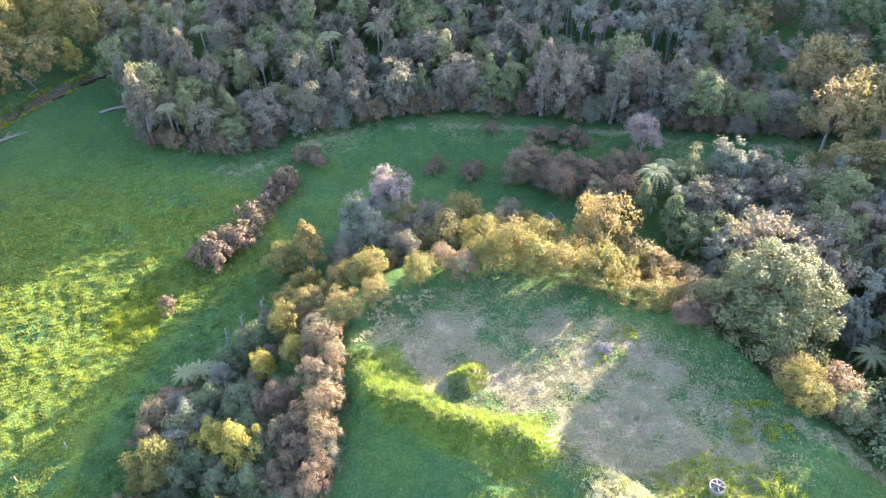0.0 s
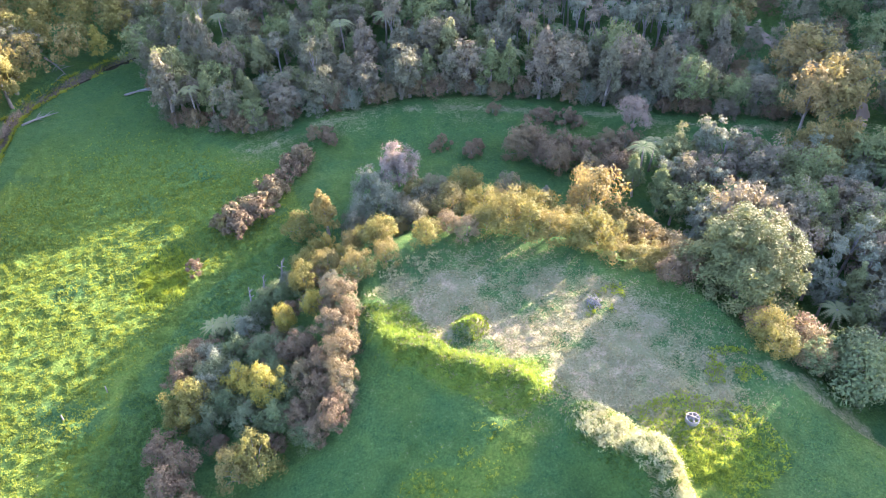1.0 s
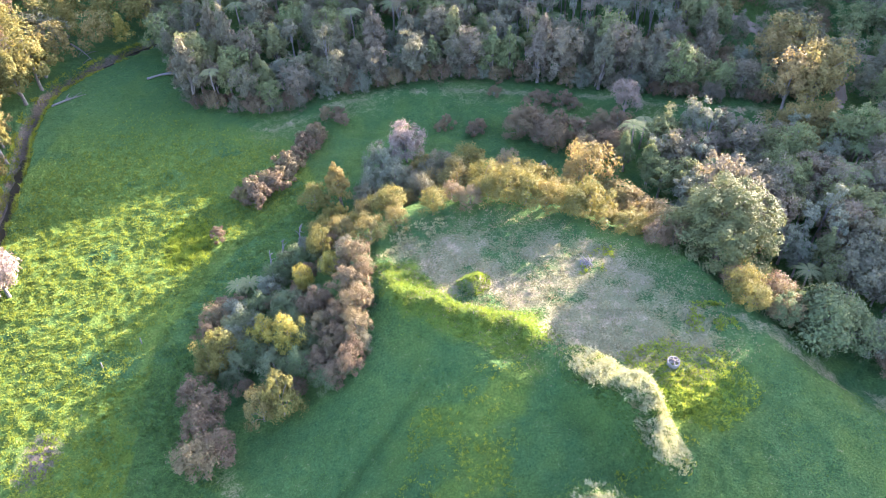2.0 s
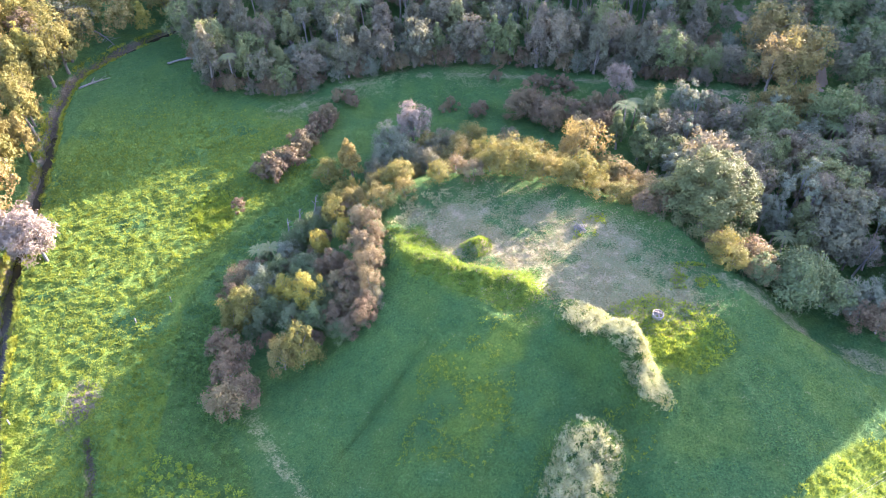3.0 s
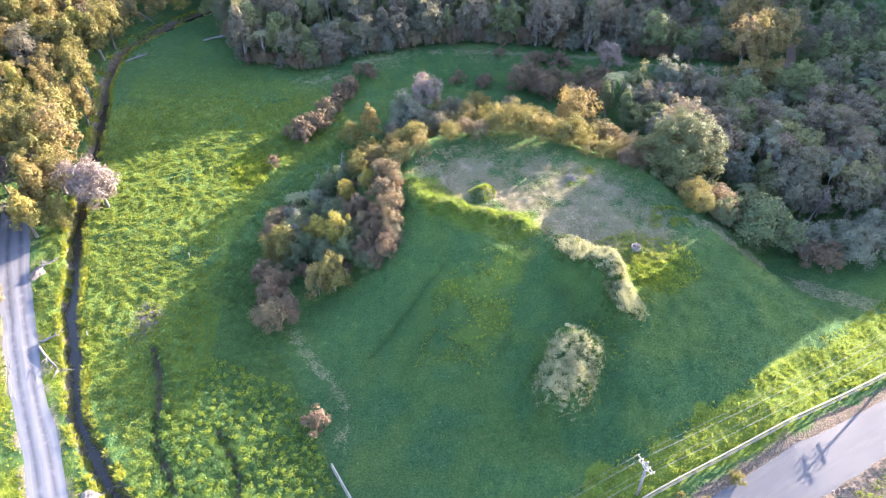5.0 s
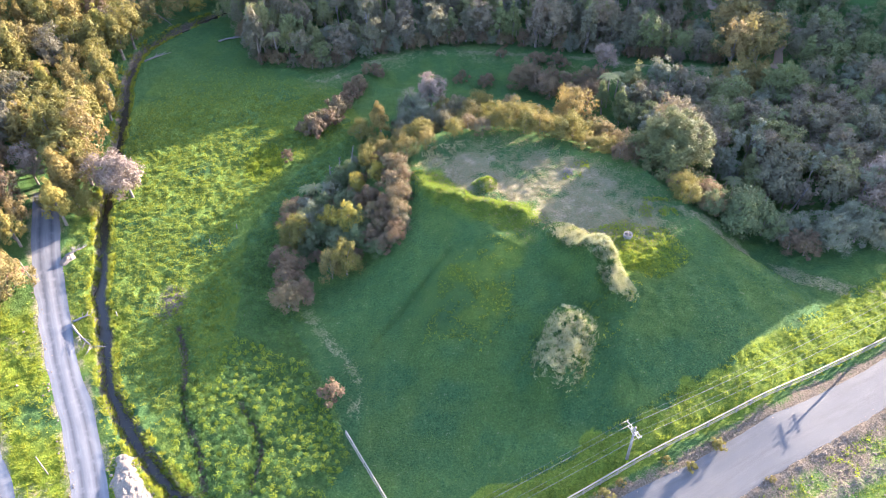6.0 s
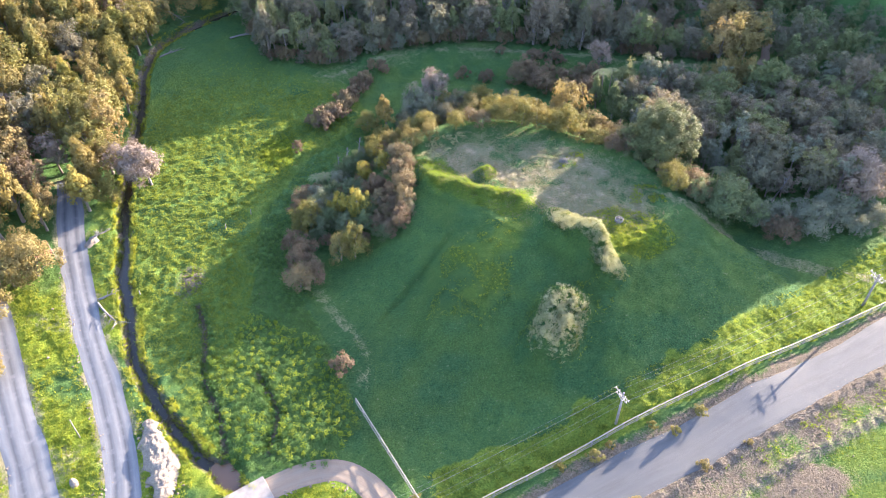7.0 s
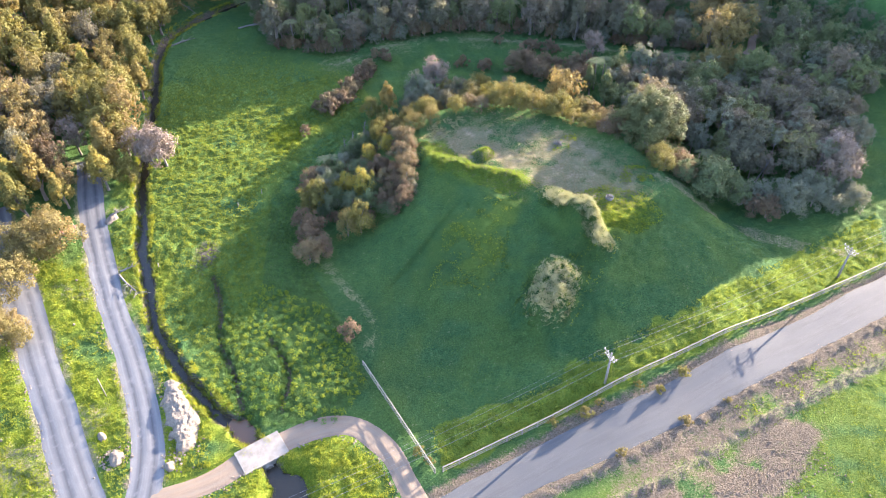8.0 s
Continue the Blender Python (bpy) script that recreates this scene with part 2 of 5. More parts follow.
def ground_material():
    m, nt, bsdf = mat("meadow")
    attr = nt.nodes.new("ShaderNodeAttribute")
    attr.attribute_name = "cover"
    sep = nt.nodes.new("ShaderNodeSeparateColor")
    nt.links.new(attr.outputs["Color"], sep.inputs[0])
    fine, mid, big = noisy(nt, 4.2, 7.0, 0.36, 0.64, 0.72), noisy(nt, 0.9, 6.0, 0.34, 0.66, 0.66), noisy(nt, 0.12, 3.0, 0.35, 0.65)
    lush_shade = nt.nodes.new("ShaderNodeAttribute")
    lush_shade.attribute_name = "lush_shade"
    grass = mixed(nt, fine, (0.018, 0.056, 0.022), (0.070, 0.150, 0.050))
    grass = mixed(nt, mid, grass, mixed(nt, 0.5, grass, (0.088, 0.155, 0.040)))
    grass = mixed(nt, big, grass, mixed(nt, 0.45, grass, (0.032, 0.080, 0.026)))
    # deep green turf, with the dark blue cast of shade put in
    deep = mixed(nt, fine, (0.012, 0.039, 0.017), (0.044, 0.112, 0.045))
    deep = mixed(nt, mid, deep, mixed(nt, 0.35, deep, (0.060, 0.118, 0.036)))
    grass = mixed(nt, lush_shade.outputs["Fac"], grass, deep)
    # rank turf, its yellow partly that of low sun, put into the colour
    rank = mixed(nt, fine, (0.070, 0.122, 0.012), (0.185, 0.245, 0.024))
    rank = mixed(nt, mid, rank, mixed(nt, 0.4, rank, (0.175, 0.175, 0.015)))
    dry = mixed(nt, fine, (0.118, 0.115, 0.060), (0.250, 0.235, 0.140))
    dry = mixed(nt, mid, dry, (0.150, 0.160, 0.085))
    dry = mixed(nt, noisy(nt, 0.55, 5.0, 0.48, 0.66, 0.7), dry, mixed(nt, fine, (0.195, 0.165, 0.105), (0.315, 0.27, 0.18)))
    mud = mixed(nt, fine, (0.080, 0.066, 0.049), (0.178, 0.150, 0.115))
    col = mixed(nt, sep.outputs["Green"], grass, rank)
    # dry and bare patches break up along their edges
    for channel, over in (("Red", dry), ("Blue", mud)):
        add = nt.nodes.new("ShaderNodeMath")
        add.operation = "MULTIPLY_ADD"
        add.inputs[1].default_value, add.inputs[2].default_value = 0.9, -0.45
        nt.links.new(mixed(nt, 0.5, fine, mid), add.inputs[0])
        tot = nt.nodes.new("ShaderNodeMath")
        nt.links.new(add.outputs[0], tot.inputs[0])
        nt.links.new(sep.outputs[channel], tot.inputs[1])
        edge = node(nt, "ShaderNodeMapRange", From_Min=0.25, From_Max=0.75)
        nt.links.new(tot.outputs[0], edge.inputs["Value"])
        col = mixed(nt, edge.outputs["Result"], col, over)
    nt.links.new(col, bsdf.inputs["Base Color"])
    bsdf.inputs["Roughness"].default_value, bsdf.inputs["Specular IOR Level"].default_value = 0.9, 0.04
    bumped(nt, bsdf, mixed(nt, 0.3, fine, mid), 0.30)
    return m


def gravel_material(name, a, b, wear):
    """Crushed stone: darker wheel tracks follow the road, by the strip's own width coordinate."""
    m, nt, bsdf = mat(name)
    uv = nt.nodes.new("ShaderNodeUVMap")
    sep = nt.nodes.new("ShaderNodeSeparateXYZ")
    nt.links.new(uv.outputs[0], sep.inputs[0])
    curve = nt.nodes.new("ShaderNodeValToRGB")
    els = curve.color_ramp.elements
    els[0].position, els[0].color = 0.0, (0.3, 0.3, 0.3, 1)
    els[1].position, els[1].color = 1.0, (0.3, 0.3, 0.3, 1)
    for p, v in ((0.16, 0.1), (0.3, 1.0), (0.42, 0.25), (0.58, 0.25), (0.7, 1.0), (0.84, 0.1)):
        e = els.new(p)
        e.color = (v, v, v, 1)
    nt.links.new(sep.outputs[0], curve.inputs[0])
    mp = node(nt, "ShaderNodeMapping", Scale=(9.0, 0.9, 1.0))
    nt.links.new(uv.outputs[0], mp.inputs["Vector"])
    streak = noisy(nt, 1.6, 3.0, 0.3, 0.7, 0.5, mp.outputs[0])
    stones, blot = noisy(nt, 22.0, 4.0, 0.25, 0.75), noisy(nt, 0.4, 4.0)
    col = mixed(nt, stones, a, b)
    col = mixed(nt, mixed(nt, 0.7, blot, streak), col, mixed(nt, 0.8, col, a))
    mul = nt.nodes.new("ShaderNodeMath")
    mul.operation = "MULTIPLY"
    nt.links.new(curve.outputs["Color"], mul.inputs[0])
    nt.links.new(noisy(nt, 0.9, 4.0, 0.15, 0.5), mul.inputs[1])
    col = mixed(nt, mul.outputs[0], col, wear)
    nt.links.new(col, bsdf.inputs["Base Color"])
    bsdf.inputs["Roughness"].default_value = 0.9
    bumped(nt, bsdf, stones, 0.015)
    return m


MEADOW = ground_material()
GRAVEL = gravel_material("grey_gravel", (0.036, 0.040, 0.043), (0.088, 0.095, 0.099), (0.050, 0.056, 0.061))
PALE_GRAVEL = gravel_material("pale_gravel", (0.085, 0.090, 0.096), (0.180, 0.186, 0.192), (0.044, 0.048, 0.056))
CLAY_TRACK = gravel_material("clay_track", (0.125, 0.090, 0.060), (0.215, 0.165, 0.115), (0.15, 0.12, 0.088))
BARK = plain_material("bark", (0.09, 0.075, 0.06), (0.24, 0.21, 0.18), 6.0, 0.9, 0.03)
PALE_BARK = plain_material("pale_bark", (0.085, 0.08, 0.072), (0.19, 0.18, 0.165), 5.0, 0.85, 0.02)
TIMBER = plain_material("weathered_timber", (0.12, 0.115, 0.09), (0.21, 0.20, 0.165), 3.0, 0.8, 0.01)
CONCRETE = plain_material("concrete", (0.11, 0.104, 0.095), (0.195, 0.187, 0.172), 2.5, 0.85, 0.01)
LEAVES = {
    "olive": leaf_material("olive_leaves", (0.062, 0.072, 0.020), (0.185, 0.180, 0.055), (0.190, 0.150, 0.055), 0.42),
    "golden": leaf_material("golden_leaves", (0.076, 0.075, 0.028), (0.205, 0.184, 0.068), (0.205, 0.155, 0.074), 0.40),
    "brown": leaf_material("brown_leaves", (0.064, 0.049, 0.034), (0.165, 0.120, 0.078), (0.16, 0.135, 0.07), 0.32),
    "green": leaf_material("deep_green_leaves", (0.058, 0.085, 0.036), (0.145, 0.185, 0.080), (0.16, 0.165, 0.080), 0.38),
    "grey": leaf_material("grey_green_leaves", (0.076, 0.092, 0.068), (0.165, 0.182, 0.132), (0.14, 0.158, 0.112), 0.35),
    "pale": leaf_material("pale_twiggy_leaves", (0.12, 0.095, 0.078), (0.25, 0.21, 0.175), (0.18, 0.14, 0.105), 0.2),
    "yellow": leaf_material("yellow_leaves", (0.125, 0.130, 0.024), (0.265, 0.250, 0.055), (0.26, 0.21, 0.07), 0.38),
    "dark": leaf_material("forest_leaves", (0.066, 0.078, 0.054), (0.148, 0.158, 0.100), (0.160, 0.136, 0.106), 0.42, 0.8),
    "broad": leaf_material("spreading_tree_leaves", (0.036, 0.054, 0.022), (0.098, 0.128, 0.052), (0.10, 0.11, 0.05), 0.3),
    "grass": leaf_material("grass_blades", (0.035, 0.088, 0.026), (0.085, 0.165, 0.045), (0.10, 0.15, 0.038), 0.45, 0.5, (1.35, 1.25, 0.7)),
    # pasture blades, made yellower for the low sun on them
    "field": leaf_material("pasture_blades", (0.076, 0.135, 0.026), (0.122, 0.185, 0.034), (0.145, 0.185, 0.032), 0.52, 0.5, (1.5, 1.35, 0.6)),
    "rank": leaf_material("rank_grass_blades", (0.085, 0.155, 0.016), (0.20, 0.270, 0.034), (0.215, 0.24, 0.034), 0.55, 0.5, (1.35, 1.2, 0.6)),
    "leafy": leaf_material("broad_green_leaves", (0.046, 0.074, 0.034), (0.125, 0.165, 0.075), (0.11, 0.13, 0.075), 0.35),
    # coarse straw, made paler for the sun on the mounds
    "straw": leaf_material("pale_coarse_grass", (0.185, 0.205, 0.105), (0.33, 0.345, 0.20), (0.27, 0.27, 0.14), 0.4),
    "dry": leaf_material("dry_grass_blades", (0.12, 0.112, 0.062), (0.235, 0.21, 0.128), (0.11, 0.14, 0.055), 0.3),
}


# ---- mesh helpers ----
def mesh_from(name, verts, faces, material, smooth=True, uv=None):
    me = bpy.data.meshes.new(name)
    me.from_pydata(verts, [], faces)
    if material:
        me.materials.append(material)
    if smooth:
        me.polygons.foreach_set("use_smooth", np.ones(len(me.polygons), bool))
    if uv is not None:
        layer = me.uv_layers.new(name="UVMap")
        idx = np.empty(len(me.loops), np.int32)
        me.loops.foreach_get("vertex_index", idx)
        layer.data.foreach_set("uv", np.asarray(uv, np.float32)[idx].ravel())
    me.update()
    return me


def soup(name, tris, material):
    """A mesh from an array of n x k corners, each row one flat piece."""
    n, k = tris.shape[:2]
    me = bpy.data.meshes.new(name)
    me.vertices.add(n * k)
    me.vertices.foreach_set("co", np.ascontiguousarray(tris, np.float32).ravel())
    me.loops.add(n * k)
    me.loops.foreach_set("vertex_index", np.arange(n * k, dtype=np.int32))
    me.polygons.add(n)
    me.polygons.foreach_set("loop_start", np.arange(0, n * k, k, dtype=np.int32))
    if material:
        me.materials.append(material)
    me.update(calc_edges=True)
    return me


def part(name, bm, material, parent, label=""):
    me = bm
    if isinstance(bm, bmesh.types.BMesh):
        me = bpy.data.meshes.new(name)
        bm.to_mesh(me)
        bm.free()
        me.materials.append(material)
    ob = new(name, me)
    ob.parent = parent
    if label:
        tagged(ob, label)
    return ob


def thing(name, at, label, category, group="", kind="", turn=0.0):
    ob = new(name)
    ob.empty_display_size = 0.3
    ob.matrix_basis = pose(*at, 0, 0, turn)
    return tagged(ob, label, category, group, kind)


def tube(pts, radii, sides=6):
    """Vertices and faces of a tapered tube along the points."""
    verts, faces = [], []
    pts = [Vector(p) for p in pts]
    for i, p in enumerate(pts):
        way = (pts[min(i + 1, len(pts) - 1)] - pts[max(i - 1, 0)]).normalized()
        side = way.cross(Vector((0.3, 1, 0.1))).normalized()
        up = side.cross(way)
        for k in range(sides):
            a = 2 * math.pi * k / sides
            verts.append(p + (side * math.cos(a) + up * math.sin(a)) * radii[i])
    for i in range(len(pts) - 1):
        for k in range(sides):
            j = (k + 1) % sides
            faces.append((i * sides + k, i * sides + j, (i + 1) * sides + j, (i + 1) * sides + k))
    faces.append(tuple(range(sides))[::-1])
    faces.append(tuple(range((len(pts) - 1) * sides, len(pts) * sides)))
    return verts, faces


def joined(pieces):
    verts, faces = [], []
    for v, f in pieces:
        n = len(verts)
        verts += v
        faces += [tuple(i + n for i in q) for q in f]
    return verts, faces


# ---- the ground ----
def spaced(lo, hi, step, far):
    """Even steps from lo to hi, growing steps beyond, out to far."""
    mid = list(np.arange(lo, hi + step / 2, step))
    out, s = [], step
    while (out[-1] if out else hi) < far:
        s *= 1.35
        out.append((out[-1] if out else hi) + s)
    back, s = [], step
    while (back[-1] if back else lo) > -far:
        s *= 1.35
        back.append((back[-1] if back else lo) - s)
    return np.array(back[::-1] + mid + out)


# field where low sun is coloured into turf and blades
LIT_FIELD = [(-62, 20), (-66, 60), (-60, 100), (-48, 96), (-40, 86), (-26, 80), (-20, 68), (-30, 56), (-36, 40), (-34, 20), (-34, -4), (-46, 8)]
MARSH = [(-40, 34), (-30, 40), (-27, 22), (-20, 10), (-16, 0), (-20, -6), (-32, -7), (-38, 8)]


BARE_CORNER = [(8, -22), (24, -13.5), (32, -9.2), (40, -5.0), (43.5, -7.5), (37.5, -13.5), (33.4, -18.5), (24, -26)]
TUSS = [(-5.8, 28.6), (-0.9, 27.2), (3.8, 31.0), (6.0, 30.6), (2.9, 25.6), (3.0, 21.9), (1.5, 16.7), (-0.7, 13.6), (-2.0, 18.0), (-1.4, 23.0), (-4.0, 25.4)]
RING = [(-9.2, 45.2), (-6.2, 46.9), (-4.1, 42.9), (-1.1, 39.3), (2.8, 38.7), (7.1, 38.4), (7.2, 35.0), (5.3, 32.2), (2.9, 31.9), (-1.7, 35.5), (-6.6, 38.8), (-8.6, 41.0)]
WORN = [(-7.8, 49.4), (0.6, 50.2), (13.2, 49.7), (16.9, 46.2), (20.9, 42.3), (26.1, 38.5), (24.8, 34.2), (17.0, 32.9), (14.5, 33.8), (7.8, 35.4), (7.1, 38.4), (2.8, 38.9), (-1.1, 39.6), (-4.1, 43.4)]
# sunlit strip above the fence, bounded by the shadow edge
SUN_SLOPE = [(-5.5, -13), (16, -1.6), (36, 8.4), (64, 23), (66, 35), (54, 28.2), (43, 20.8), (33, 14.2), (20, 6.5), (2, -3.5), (-8, -7)]


def cover_at(x, y):
    """How dry, how rank and how bare the turf is, from 0 to 1."""
    n1, n2 = vnoise(x, y, 6, 31), vnoise(x, y, 2.4, 32)
    pd = to_line(x, y, PLATEAU + PLATEAU[:1])[0]
    top = np.where(inside(x, y, PLATEAU), ramp(0.5, 4, pd), 0)
    worn = ramp(2.5, -0.5, np.where(inside(x, y, WORN), -1, 1) * to_line(x, y, WORN + WORN[:1])[0])
    dry = top * (0.20 + 0.22 * ramp(0.3, 0.75, n1 * 0.5 + n2 * 0.5) + worn * (0.12 + 0.42 * ramp(0.25, 0.75, n1 * 0.35 + n2 * 0.65)) - 0.2 * ramp(51, 57, y)) * ramp(27, 34, y + 0.25 * x)
    dry = np.maximum(dry, 0.55 * top * np.exp(-((x - 12) / 4.5) ** 2 - ((y - 41) / 2.2) ** 2))
    dry = np.maximum(dry, 0.75 * np.exp(-((x - 21.5) / 4.5) ** 2 - ((y - 35.5) / 1.8) ** 2) * ramp(0.1, 0.5, n2))
    path = to_line(x, y, [(22, 36), (31, 37), (41, 31.5), (53, 26.5), (64, 23.5)])[0]
    dry = np.maximum(dry, 0.55 * (1 - ramp(0.8, 2.4, path)) * ramp(0.3, 0.6, n2))
    bench = to_line(x, y, [(-30, 82.5), (-24, 86.5), (-12, 90.8), (-3.7, 91.8), (12, 89.9), (23, 88.3), (34, 85), (57, 83)])[0]
    dry = np.maximum(dry, 0.55 * (1 - ramp(0.2, 1.5, bench)) * ramp(0.25, 0.6, n2))
    dry = np.maximum(dry, 0.30 * (1 - ramp(1.5, 6.0, bench)) * ramp(0.25, 0.6, n1))
    foot = to_line(x, y, [(-24.5, 23), (-22, 19.4), (-19.7, 16.4), (-17.3, 13.1), (-16.5, 9.5), (-16.4, 6.0)])[0]
    dry = np.maximum(dry, 0.42 * (1 - ramp(0.2, 1.7, foot)) * ramp(0.2, 0.5, n2))
    # yellow of the sunlit field, coloured into the turf
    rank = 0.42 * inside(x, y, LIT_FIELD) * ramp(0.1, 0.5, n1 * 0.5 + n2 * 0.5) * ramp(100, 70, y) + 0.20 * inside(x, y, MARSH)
    rank = np.maximum(rank, 0.75 * np.exp(-((x + 36.5) / 3.5) ** 2 - ((y - 57) / 4.5) ** 2))
    ring = ramp(1.2, -0.6, np.where(inside(x, y, RING), -1, 1) * to_line(x, y, RING + RING[:1])[0] + 1.6 * (n2 - 0.5))
    rank = np.maximum(rank, 0.55 * ring)
    dry = dry * (1 - 0.85 * ring)
    # sunlit yellow put into the turf of the tussock patch
    tuss = ramp(1.5, -0.8, np.where(inside(x, y, TUSS), -1, 1) * to_line(x, y, TUSS + TUSS[:1])[0] + 4.0 * (n2 - 0.45))
    rank = np.maximum(rank, 0.4 * tuss)
    rank = np.maximum(rank, 0.9 * np.exp(-((x - 21) / 5) ** 2 - ((y - 28) / 4) ** 2))
    # sunlight on the fence strip, coloured in as yellower turf
    rank = np.maximum(rank, 0.65 * inside(x + 3 * (n2 - 0.5), y + 3 * (n1 - 0.5), SUN_SLOPE))
    left = ramp(-44, -50, x) * ramp(30, 20, y)
    rank = np.maximum(rank, 0.95 * left * ramp(0.0, 0.35, n1))
    rank = np.maximum(rank, 0.16 * ramp(0.35, 0.75, n1 * 0.5 + n2 * 0.5))
    rank = np.maximum(rank, 0.45 * ramp(0, -5, y - 0.55 * x + 20) * ramp(0.05, 0.4, n2))
    rank = np.maximum(rank, 0.9 * (1 - ramp(7, 11, np.hypot(x + 22, y + 15))) * ramp(0.0, 0.4, n2))
    rank = np.maximum(rank, 0.9 * (1 - ramp(5, 9, np.hypot(x + 38, y + 8))) * ramp(0.0, 0.4, n2))
    lanes = np.minimum(near_line(x, y, TRACK_A), near_line(x, y, TRACK_B) - 0.6)
    dry = np.maximum(dry, 0.8 * (1 - ramp(1.7, 3.6, lanes)) * ramp(0.3, 0.6, n2))
    sd = near_line(x, y, STREAM)
    bare = (1 - ramp(0.7, 1.7, sd)) * 0.85
    bare = np.maximum(bare, (1 - ramp(0.15, 0.8, near_line(x, y, RILL))) * 0.8)
    bare = np.maximum(bare, 0.75 * (1 - ramp(0.2, 0.9, near_line(x, y, DITCH))))
    bare = np.maximum(bare, 1.0 * np.exp(-((x + 44) / 1.9) ** 2 - ((y - 25) / 3.4) ** 2) * ramp(0.0, 0.5, n2))
    rd = near_line(x, y, ROAD)
    bare = np.maximum(bare, 0.85 * (1 - ramp(3.4, 5.2, rd + 1.2 * (n2 - 0.5))))
    dry = np.maximum(dry, 0.62 * (1 - ramp(0.5, 1.6, np.minimum(near_line(x, y, RUB_A), near_line(x, y, RUB_B)))))
    south = ramp(0, -3, y - (0.55 * x - 17.5)) * ramp(10, 22, x)
    dry = np.maximum(dry, 0.42 * south * (1 - ramp(-26, -29, y - 0.55 * x)) * ramp(0.2, 0.5, n2))
    bare = np.maximum(bare, 0.78 * south * (1 - ramp(-24, -27, y - 0.55 * x)) * ramp(0.15, 0.45, n1))
    corner = ramp(2.0, -1.0, np.where(inside(x, y, BARE_CORNER), -1, 1) * to_line(x, y, BARE_CORNER + BARE_CORNER[:1])[0] + 2.5 * (n1 - 0.5))
    dry = np.maximum(dry, 0.3 * corner)
    bare = np.maximum(bare, 0.9 * corner * ramp(0.0, 0.4, n2))
    dry = np.maximum(dry, 0.5 * ramp(-46, -52, x) * ramp(24, 14, y) * ramp(0.5, 0.75, n1))
    return dry, rank, bare


gx, gy = spaced(-84, 74, 0.38, 2200), spaced(-62, 124, 0.38, 2200)
GX, GY = np.meshgrid(gx, gy)
vx, vy = GX.ravel(), GY.ravel()
vz = ground_z(vx, vy)
nxv, nyv = len(gx), len(gy)
grid = np.arange(nxv * nyv).reshape(nyv, nxv)
quads = np.stack([grid[:-1, :-1], grid[:-1, 1:], grid[1:, 1:], grid[1:, :-1]], -1).reshape(-1, 4)
gm = bpy.data.meshes.new("ground")
gm.vertices.add(len(vx))
gm.vertices.foreach_set("co", np.stack([vx, vy, vz], 1).astype(np.float32).ravel())
gm.loops.add(quads.size)
gm.loops.foreach_set("vertex_index", quads.astype(np.int32).ravel())
gm.polygons.add(len(quads))
gm.polygons.foreach_set("loop_start", np.arange(0, quads.size, 4, dtype=np.int32))
gm.polygons.foreach_set("use_smooth", np.ones(len(quads), bool))
gm.update(calc_edges=True)
dry, rank, bare = cover_at(vx, vy)
attr = gm.color_attributes.new("cover", "FLOAT_COLOR", "POINT")
attr.data.foreach_set("color", np.stack([dry, rank, bare, np.ones_like(dry)], 1).astype(np.float32).ravel())
lush_shade = gm.attributes.new("lush_shade", "FLOAT", "POINT")
# deeper green along the shaded middle slope, shade put into the colour
field = to_line(vx, vy, [(-12, 8), (0, 14), (16, 12), (28, 18), (38, 25)])[0]
# turf darkened between the marsh weeds, for the shade in their gaps
wet = 0.9 * inside(vx, vy, MARSH)
lush_shade.data.foreach_set("value", (np.maximum(0.9 * ramp(13, 7, field), wet) * (0.75 + 0.5 * (vnoise(vx, vy, 5, 81) - 0.5))).astype(np.float32))
gm.materials.append(MEADOW)
tagged(new("ground", gm), "rough green pasture with a flat-topped grassy knoll", "ground", kind="structure")


# unseen hill added towards the sun, ragged crest and saddle cut to place shadows
hs, hw = np.arange(-110, 220, 0.9), np.arange(114, 300, 2.5)
HS, HW = np.meshgrid(hs, hw)
crest = np.interp(HS, [-70, -30, -22, -18.1, -14.2, -13.2, -12.2, -11.6, -11.2, -10.8, -9.4, -8, 3.6, 5, 5.8, 24, 27, 42, 46, 50, 53, 54.5, 56.5, 58, 60.2, 62, 77.5, 79, 80.2, 82, 83, 84.2, 90, 100, 110, 220],
                  [5.6, 8, 10.4, 13.6, 17.3, 18.5, 19.7, 24.1, 26.5, 28.4, 30.5, 32.2, 32.4, 31.3, 25.7, 25.6, 22, 22, 25.4, 26.3, 29.7, 31.5, 32.3, 30.3, 27.1, 26.1, 26.3, 27.3, 28.2, 29.7, 31.1, 32.5, 34.1, 34.6, 35.1, 35.1])
crest = crest + 0.4 * (vnoise(HS, HW, 2.6, 51) - 0.5) + 0.3 * (vnoise(HS, HW, 6, 52) - 0.5)
hz = crest * ramp(116, 152, HW) * (1 - 0.5 * ramp(165, 300, HW)) - 3.0 + 3 * ramp(114, 122, HW)
hxy = np.stack([0.746 * HW - 0.666 * HS, 0.666 * HW + 0.746 * HS, hz], -1).reshape(-1, 3)
hg = np.arange(len(hxy)).reshape(HS.shape)
hf = np.stack([hg[:-1, :-1], hg[1:, :-1], hg[1:, 1:], hg[:-1, 1:]], -1).reshape(-1, 4)
tagged(new("hillside", mesh_from("hillside", hxy.tolist(), hf.tolist(), MEADOW)), "unseen grassy hill added to shade the valley, crest shaped for shadow edges", "hill", kind="structure")


